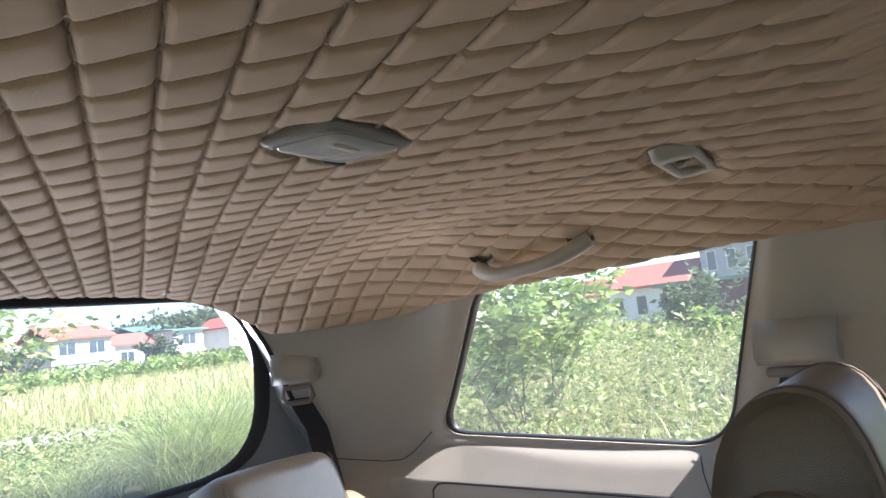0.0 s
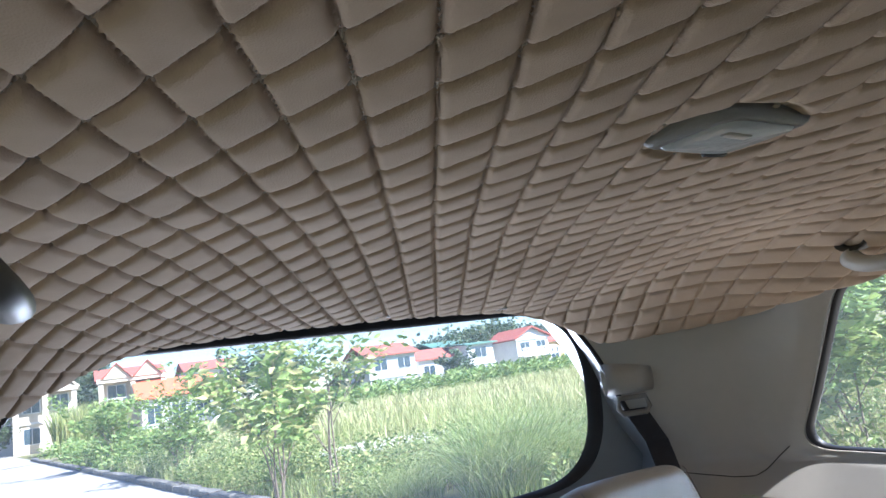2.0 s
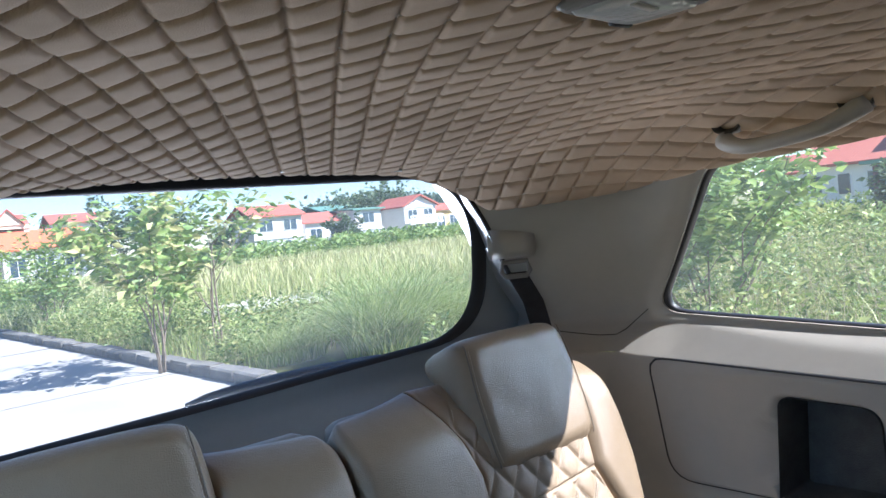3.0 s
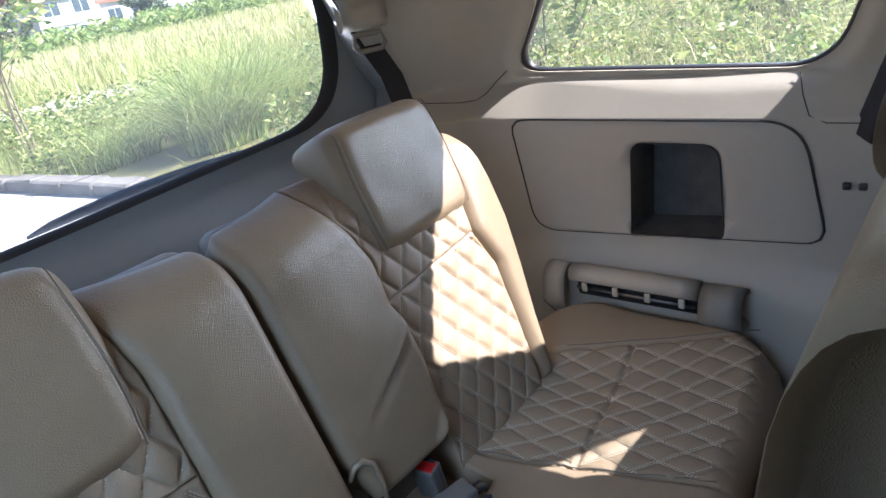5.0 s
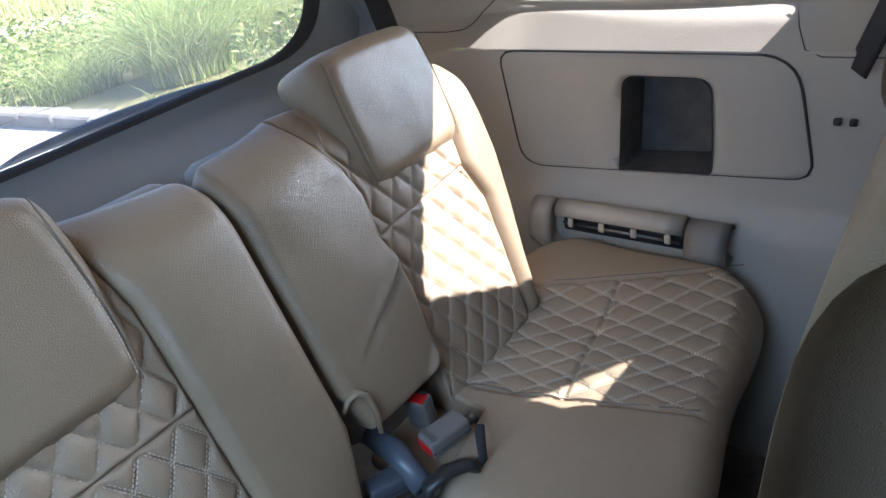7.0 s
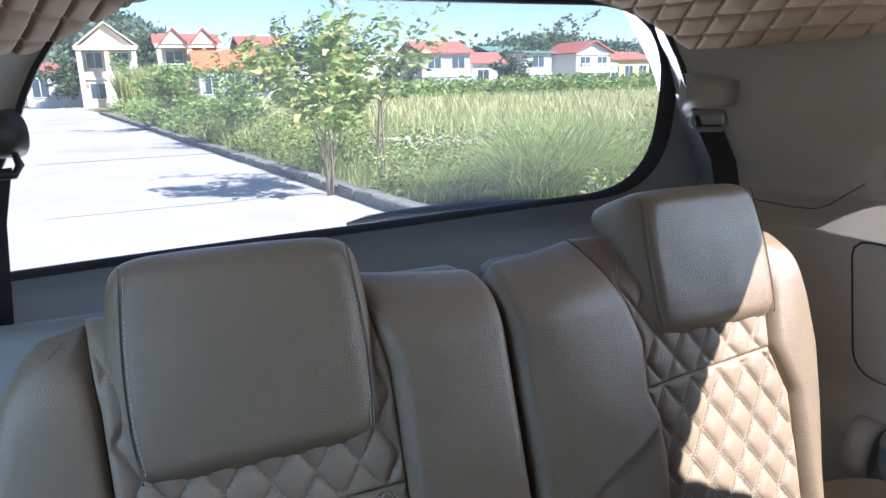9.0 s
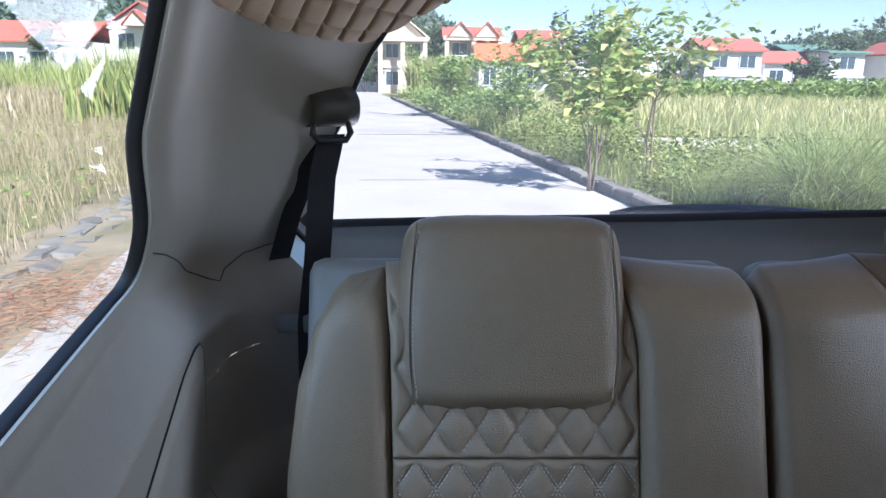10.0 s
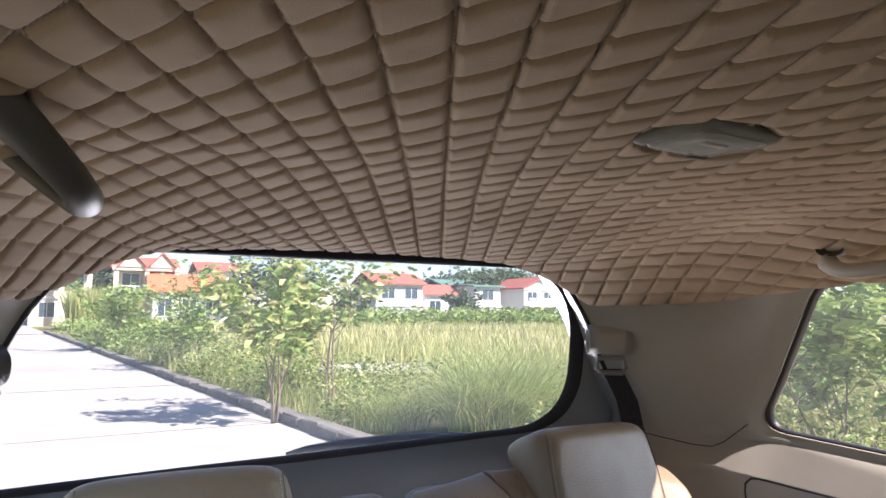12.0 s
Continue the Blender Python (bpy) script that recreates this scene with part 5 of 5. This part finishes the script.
p = scatter(300, -15, -4, 4, 22, "left")
weeds("weed_bed", "small green weeds in the dry grass", p, RS.uniform(0.2, 0.6, len(p)), 26, RS.uniform(0.05, 0.09, len(p)), WEED, 0.4)
p = scatter(520, 10, 60, 46, 58)
weeds("weed_bed", "broad-leaved plants along the far field edge", p, RS.uniform(0.8, 1.7, len(p)), 30, RS.uniform(0.3, 0.6, len(p)), BUSH, 0.5)


def big_clump(at, n, l0, l1, label):
    n = int(n)
    ang, r = RS.uniform(0, math.tau, n), 0.35 * RS.uniform(0, 1, n) ** 0.5
    base = np.stack([at[0] + r * np.cos(ang) * 1.6, at[1] + r * np.sin(ang), np.full(n, -0.05)], 1)
    ob = part_of("grass_clump", blade_mesh("grass_clump", base, RS.uniform(l0, l1, n), RS.uniform(0.008, 0.016, n), RS.uniform(0.3, 1.15, n), CLUMP, 7, 0.62))
    return tagged(ob, label, "grass clump", kind="stuff")


big_clump((4.2, 7.5), 2600, 0.9, 1.75, "large drooping clump of green fountain grass")
big_clump((5.1, 7.7), 1600, 0.8, 1.5, "drooping green grass beside the large clump")
big_clump((3.3, 8.6), 700, 0.5, 0.9, "small drooping grass tuft by the kerb")


# bare sandy patches in the field, just above the ground
def bare_patch(x, y, rx, ry, label):
    pts = []
    for k in range(40):
        a = k / 40 * math.tau
        r = 1 + 0.35 * noise.noise(Vector((math.cos(a) * 2, math.sin(a) * 2, x)))
        pts.append((x + rx * r * math.cos(a), y + ry * r * math.sin(a), -0.045))
    ob = part_of("sand_patch", mesh_of("sand_patch", pts, [tuple(range(40))], SAND, False))
    tagged(ob, label, "bare ground", kind="structure")


bare_patch(6.9, 17.4, 2.2, 1.7, "pale bare sand in the field")
bare_patch(12.0, 17.4, 2.2, 1.2, "pale bare sand beyond the grass clump")


def twig_tree(name, at, height, stems, spread, n_leaf, size, mat, label, category="tree", droop=0.2, seed=1, low=0.3):
    """A tree of a few tapered, forking stems with leaves set along the outer twigs."""
    rnd = random.Random(seed)
    t = empty(name, label, category, "", at)
    bm = bmesh.new()
    tips = []

    def limb(p, d, ln, r, depth):
        pts, q = [p.copy()], p.copy()
        dd = d.copy()
        steps = 5
        for i in range(steps):
            dd = (dd + Vector((rnd.uniform(-1, 1), rnd.uniform(-1, 1), rnd.uniform(-0.3, 0.6))) * 0.16).normalized()
            q = q + dd * ln / steps
            pts.append(q.copy())
            if depth == 0 or i >= 1:
                tips.append((q.copy(), dd.copy(), depth))
        o = tube(pts, [r * (1 - 0.6 * i / steps) for i in range(steps + 1)], 6)
        tmp = bpy.data.meshes.new("limb")
        o.to_mesh(tmp)
        o.free()
        bm.from_mesh(tmp)
        bpy.data.meshes.remove(tmp)
        if depth > 0:
            for k in range(rnd.choice((2, 3, 3))):
                i = rnd.randrange(2, steps + 1)
                a = rnd.uniform(0, math.tau)
                side = Vector((math.cos(a), math.sin(a), rnd.uniform(0.0, 0.7)))
                limb(pts[i], (dd * 0.6 + side * (0.35 + 1.4 * spread)).normalized(), ln * rnd.uniform(0.45, 0.75), r * 0.45, depth - 1)

    for k in range(stems):
        a = k / stems * math.tau + rnd.uniform(-0.4, 0.4)
        d = Vector((math.cos(a) * spread, math.sin(a) * spread, 1)).normalized()
        limb(Vector((math.cos(a) * 0.03, math.sin(a) * 0.03, -0.08)), d, height * rnd.uniform(0.5, 0.72), height * 0.007, 2)
    part("trunk", bm, BARK, t, "thin branching stems")
    tp = [x for x in tips if x[0].z > height * low]
    pos, way = [], []
    for i in range(n_leaf):
        q, dd, dep = tp[rnd.randrange(len(tp))]
        a = rnd.uniform(0, math.tau)
        pos.append(q + Vector((rnd.gauss(0, 1), rnd.gauss(0, 1), rnd.gauss(0, 1))) * height * 0.028)
        way.append(dd * 0.4 + Vector((math.cos(a), math.sin(a), rnd.uniform(-0.6, 0.5) - droop)))
    L = size * RS.uniform(0.55, 1.35, n_leaf)
    part_of("crown", leaf_mesh("crown", leaf_verts(np.array(pos), np.array(way), L, L * RS.uniform(0.34, 0.5, n_leaf)), mat), t, "loose crown of separate leaves")
    return t


twig_tree("small_tree", (1.88, 9.42, 0), 2.5, 4, 0.15, 1250, 0.175, TREE, "young broad-leaved tree by the kerb with drying leaves", "tree", 0.3, 3, 0.4)
twig_tree("small_tree", (2.95, 10.3, 0), 2.6, 3, 0.22, 520, 0.17, TREE, "thin young tree with large drooping leaves", "tree", 0.3, 8, 0.5)
twig_tree("shrub", (1.75, 18.3, 0), 2.3, 6, 0.35, 1500, 0.15, BUSH, "bushy green shrub by the kerb", "shrub", 0.0, 4, 0.12)
twig_tree("shrub", (0.75, 26.5, 0), 2.4, 7, 0.4, 1500, 0.2, BUSH, "bright green shrub farther along the kerb", "shrub", 0.0, 5, 0.1)
twig_tree("shrub", (1.9, 22.0, 0), 1.8, 6, 0.45, 900, 0.16, BUSH, "low green shrub behind the kerb", "shrub", 0.0, 6, 0.1)
twig_tree("shrub", (5.5, 3.65, 0), 2.2, 8, 0.28, 3600, 0.13, BUSH, "tall feathery green shrub beside the car", "shrub", 0.1, 9, 0.2)
twig_tree("shrub", (9.5, 1.6, 0), 2.0, 6, 0.4, 1400, 0.14, BUSH, "low shrub in the weeds", "shrub", 0.1, 10, 0.15)
twig_tree("shrub", (17.5, 5.4, 0), 2.5, 5, 0.4, 1200, 0.2, FARLEAF, "dark green shrub in front of the shed", "shrub", 0.1, 14, 0.2)
for k, (x, y, h, sz, sd) in enumerate([(12.6, 58, 6.6, 0.5, 20), (15.5, 60, 5.4, 0.5, 21), (-0.2, 70, 7.5, 0.6, 22), (38.5, 66, 6.0, 0.6, 23), (48, 74, 7.5, 0.6, 24), (21, 60, 3.6, 0.4, 25), (32.0, 57, 3.4, 0.4, 26), (-6.0, 62, 4.0, 0.4, 27), (-33, 62, 6.0, 0.6, 28)]):
    twig_tree("tree", (x, y, 0), h, 6, 0.4, 1300, sz, FARLEAF, "dark green garden tree among the houses", "tree", 0.0, sd, 0.15)


def hill(label, x0, x1, y, top, seed):
    """A wooded hill: a low mound clothed in leaf clumps."""
    n, m = 60, 14
    verts, faces = [], []
    for j in range(m):
        for i in range(n):
            u, v = i / (n - 1), j / (m - 1)
            z = top * math.sin(math.pi * u) ** 0.7 * math.sin(math.pi * v * 0.5) * (1 + 0.25 * noise.noise(Vector((u * 6, v * 3, seed))))
            verts.append((x0 + (x1 - x0) * u, y + 50 * v, z - 0.2))
    for j in range(m - 1):
        for i in range(n - 1):
            a = j * n + i
            faces.append((a, a + 1, a + n + 1, a + n))
    h = part_of("hill", mesh_of("hill", verts, faces, shade("hill soil", (0.05, 0.09, 0.03), 1.0, (0.035, 0.06, 0.02), 0.2)))
    tagged(h, label, "hill", kind="structure")
    idx = RS.randint(0, len(verts), 16000)
    pos = np.array(verts)[idx] + RS.normal(0, 1.1, (16000, 3)) + np.array([0, 0, 0.7])
    L = RS.uniform(0.8, 1.7, 16000)
    w = part_of("woods", leaf_mesh("woods", leaf_verts(pos, RS.normal(0, 1, (16000, 3)) + np.array([0, -0.5, 0.5]), L, L * 0.7), HAZE_LEAF), h, "dense trees, distance haze put into their greens")
    tagged(w, kind="stuff")


hill("wooded hill behind the houses at the road's end", -24, 12, 105, 12.0, 2.0)
hill("wooded hill behind the field houses", -100, -24, 100, 15.0, 5.0)
hill("low wooded rise on the horizon", 62, 145, 115, 9.0, 7.0)


# ---- outside: houses ----
def slab_part(name, x0, x1, y0, y1, z0, z1, mat, parent, label=""):
    return part(name, box_bm(x1 - x0, y1 - y0, z1 - z0, 0, 1, ((x0 + x1) / 2, (y0 + y1) / 2, (z0 + z1) / 2)), mat, parent, label, False)


def gable(x0, x1, y0, y1, z0, z1, over=0.35, along="x"):
    """A pitched roof with thickness; its ridge runs along x or y."""
    bm = bmesh.new()
    t = 0.14
    x0, x1, y0, y1 = x0 - over, x1 + over, y0 - over, y1 + over
    if along == "x":
        prof = [(y0, z0), ((y0 + y1) / 2, z1), (y1, z0), (y1, z0 - t), ((y0 + y1) / 2, z1 - t), (y0, z0 - t)]
        a = [bm.verts.new((x0, p, q)) for p, q in prof]
        b = [bm.verts.new((x1, p, q)) for p, q in prof]
    else:
        prof = [(x0, z0), ((x0 + x1) / 2, z1), (x1, z0), (x1, z0 - t), ((x0 + x1) / 2, z1 - t), (x0, z0 - t)]
        a = [bm.verts.new((p, y0, q)) for p, q in prof]
        b = [bm.verts.new((p, y1, q)) for p, q in prof]
    for i in range(6):
        j = (i + 1) % 6
        bm.faces.new((a[i], a[j], b[j], b[i]))
    for r in (a, b):
        bm.faces.new((r[0], r[1], r[4], r[5]))
        bm.faces.new((r[1], r[2], r[3], r[4]))
    return bm


def gable_wall(x0, x1, y, z0, z1, d=0.2):
    bm = bmesh.new()
    a = [bm.verts.new(p) for p in ((x0, y, z0), (x1, y, z0), ((x0 + x1) / 2, y, z1))]
    b = [bm.verts.new(p) for p in ((x0, y + d, z0), (x1, y + d, z0), ((x0 + x1) / 2, y + d, z1))]
    bm.faces.new(a)
    bm.faces.new(b)
    for i in range(3):
        bm.faces.new((a[i], a[(i + 1) % 3], b[(i + 1) % 3], b[i]))
    return bm


def house(x0, x1, y0, depth, eave, ridge, wall, roof, label, along="x", storeys=2, cols=2, balcony=False, columns=False, dormers=0):
    c = ((x0 + x1) / 2, y0 + depth / 2, 0)
    h = empty("house", label, "house", "", c)
    X0, X1, Y0, Y1 = x0 - c[0], x1 - c[0], -depth / 2, depth / 2
    slab_part("wall", X0, X1, Y0, Y1, -0.1, eave, wall, h)
    part("roof", gable(X0, X1, Y0, Y1, eave, ridge, 0.4, along), roof, h, "", False)
    if along == "y":
        part("gable_end", gable_wall(X0, X1, Y0, eave, ridge - 0.2), wall, h, "", False)
    sh = eave / storeys
    for k in range(storeys):
        slab_part("ledge", X0 - 0.12, X1 + 0.12, Y0 - 0.15, Y0 + 0.02, sh * (k + 1) - 0.22, sh * (k + 1) - 0.06, WALL_W, h)
        for i in range(cols):
            xc = X0 + (X1 - X0) * (i + 0.5) / cols
            w = min(1.3, (X1 - X0) / cols * 0.55) / 2
            fr = slab_part("window", xc - w - 0.1, xc + w + 0.1, Y0 - 0.07, Y0 + 0.02, sh * k + sh * 0.25, sh * k + sh * 0.8, WALL_W, h)
            slab_part("pane", xc - w, xc - 0.03, Y0 - 0.085, Y0 - 0.03, sh * k + sh * 0.28, sh * k + sh * 0.77, PANE, fr)
            slab_part("pane", xc + 0.03, xc + w, Y0 - 0.085, Y0 - 0.03, sh * k + sh * 0.28, sh * k + sh * 0.77, PANE, fr)
    if balcony:
        b = slab_part("balcony", X0 - 0.1, X1 + 0.1, Y0 - 1.2, Y0, sh - 0.1, sh + 0.08, wall, h)
        slab_part("rail", X0 - 0.1, X1 + 0.1, Y0 - 1.2, Y0 - 1.1, sh + 0.75, sh + 0.85, WALL_W, b)
        for i in range(14):
            xb = X0 + (X1 - X0) * i / 13
            slab_part("baluster", xb - 0.06, xb + 0.06, Y0 - 1.19, Y0 - 1.11, sh + 0.08, sh + 0.76, WALL_W, b)
    if columns:
        for i in range(3):
            xb = X0 + (X1 - X0) * i / 2
            slab_part("column", xb - 0.18, xb + 0.18, Y0 - 1.25, Y0 - 0.9, -0.1, eave, WALL_C, h)
        slab_part("beam", X0 - 0.3, X1 + 0.3, Y0 - 1.35, Y0, eave - 0.35, eave, WALL_C, h)
    for i in range(dormers):
        xd = X0 + (X1 - X0) * (i + 0.5) / dormers
        part("dormer", gable_wall(xd - 1.0, xd + 1.0, Y0 - 1.45, eave - 0.05, eave + 1.1, 0.25), WALL_C, h, "", False)
        part("dormer_roof", gable(xd - 1.0, xd + 1.0, Y0 - 1.5, Y0, eave + 0.05, eave + 1.25, 0.12, "y"), ROOF_R, h, "", False)
    return h


house(-4.5, -0.6, 62, 7, 4.70, 6.57, WALL_C, WALL_C, "tall cream villa with a pointed gable", "y", 2, 2, columns=True)
house(-9.1, -4.8, 66, 6, 3.00, 3.72, WALL_W, ROOF_R, "low white house with a red canopy", "x", 1, 2)
house(1.3, 6.0, 63, 7, 4.90, 5.98, WALL_C, ROOF_R, "cream villa with columns, balcony and red roof", "x", 2, 2, True, True, 2)
house(4.0, 9.6, 59.5, 5, 2.90, 4.41, WALL_W, ROOF_O, "low white building with a bright orange sheet roof", "x", 1, 3)
house(9.0, 13.9, 70, 6, 5.20, 6.21, WALL_W, ROOF_R, "white house with a dark red roof behind", "x", 2, 2)
house(23.7, 28.6, 60, 6, 4.00, 5.15, WALL_W, ROOF_R, "white two-storey house with a red tiled roof", "x", 2, 2)
house(29.9, 34.4, 62, 6, 3.10, 4.18, WALL_W, ROOF_R, "small white house with red roof and gable", "x", 1, 2)
house(34.6, 37.7, 60, 6, 4.00, 4.22, WALL_W, ROOF_G, "narrow white house with a green flat roof", "x", 2, 1)
house(35.4, 40.4, 68, 6, 4.20, 5.06, WALL_G, ROOF_G, "grey house with a green sheet roof", "x", 2, 2)
house(40.7, 44.9, 60, 6, 3.90, 5.12, WALL_W, ROOF_R, "white villa with balcony and red roof", "y", 2, 2, True)
house(45.4, 50.9, 61, 6, 3.30, 4.09, WALL_Y, ROOF_R, "yellow house with a red tiled roof", "x", 1, 3)
house(-27.2, -21.6, 60, 8, 5.20, 7.20, WALL_W, ROOF_R, "white house with a large red gable roof", "y", 2, 2, dormers=1)
house(-40, -29.3, 60, 7, 3.90, 5.75, WALL_W, ROOF_R, "long white house with a red roof", "x", 1, 4)


def shed():
    h = empty("shed", "long maroon sheet-metal shed with a pale green roof edge", "shed", "", (26, 6.5, 0))
    slab_part("wall", -0.6, 3, -4.5, 2.8, -0.1, 2.15, SHEDM, h)
    slab_part("roof", -0.9, 3.3, -4.8, 3.1, 2.15, 2.27, ROOF_G, h)


shed()


def side_house(x, y0, y1, hgt, wall, roof, label):
    h = empty("house", label, "house", "", (x, (y0 + y1) / 2, 0))
    d = (y1 - y0) / 2
    slab_part("wall", 0, 6, -d, d, -0.1, hgt, wall, h)
    part("roof", gable(0, 6, -d, d, hgt, hgt + 1.3, 0.4, "y"), roof, h, "", False)
    for i in range(3):
        fr = slab_part("window", -0.06, 0.02, -d + d * 0.3 + i * d * 0.6, -d + d * 0.6 + i * d * 0.6, hgt - 1.6, hgt - 0.5, WALL_W, h)
        slab_part("pane", -0.085, -0.03, -d + d * 0.33 + i * d * 0.6, -d + d * 0.57 + i * d * 0.6, hgt - 1.55, hgt - 0.55, PANE, fr)


side_house(38, 8.0, 11.5, 4.6, WALL_G, WALL_G, "tall grey house behind the shed")
side_house(36, 12.0, 16.5, 2.6, WALL_W, ROOF_R, "white house with a red roof across the field")
side_house(45, 17.5, 23.0, 2.6, WALL_W, ROOF_R, "low house with red roof behind bushes")


# ---- outside: gutter and litter on the near side of the road ----
def verge():
    """A strip of bare dirt between the road and the dry grass, with a ragged outer edge."""
    verts, faces = [], []
    n = 90
    for k in range(n):
        y = -2 + 44 * k / (n - 1)
        w = 1.25 + 0.5 * noise.noise(Vector((y * 0.6, 1.0, 0.0))) + 0.2 * noise.noise(Vector((y * 2.3, 4.0, 0.0)))
        for q in range(5):
            f = q / 4
            verts.append((left_x(y) - 0.01 - w * f, y, -0.012 - 0.035 * f + 0.02 * noise.noise(Vector((f * 3, y * 2, 7.0)))))
    for k in range(n - 1):
        for q in range(4):
            a = k * 5 + q
            faces.append((a, a + 1, a + 6, a + 5))
    v = part_of("verge", mesh_of("verge", verts, faces, DIRT))
    tagged(v, "bare brown dirt verge between road and dry grass", "verge", kind="structure")


verge()


def gutter():
    g = empty("gutter", "broken concrete gutter along the dry verge", "gutter")
    tagged(g, kind="structure")
    rnd = random.Random(11)
    me = []
    for i in range(4):
        bm = box_bm(0.20, 0.42, 0.10, 0.02, 1)
        for v in bm.verts:
            v.co += Vector((rnd.uniform(-1, 1), rnd.uniform(-1, 1), rnd.uniform(-1, 1))) * 0.025
        m = bpy.data.meshes.new("gutter_stone")
        bm.to_mesh(m)
        bm.free()
        m.materials.append(STONE)
        me.append(m)
    for side in (0.50, 0.76):
        y = 1.0
        while y < 40:
            ob = part_of("gutter_stone", me[rnd.randrange(4)], g)
            ob.matrix_local = pose(left_x(y) - side + rnd.uniform(-0.04, 0.04), y, -0.062 + rnd.uniform(-0.02, 0.02), rnd.uniform(-5, 5), rnd.uniform(-10, 10), 7.6 + rnd.uniform(-5, 5))
            y += 0.43 + rnd.uniform(0, 0.12)


gutter()
n = 2600
a = RS.uniform(0, math.tau, n)
pos = np.stack([-3.05 + RS.normal(0, 0.35, n), 4.5 + RS.normal(0, 0.5, n), RS.uniform(0.0, 0.07, n)], 1)
L = RS.uniform(0.05, 0.16, n)
litter = part_of("dead_straw", leaf_mesh("dead_straw", leaf_verts(pos, np.stack([np.cos(a), np.sin(a), RS.uniform(-0.1, 0.25, n)], 1), L, L * 0.05), STRAW))
tagged(litter, "heap of reddish dead straw on the road edge", "straw", kind="stuff")
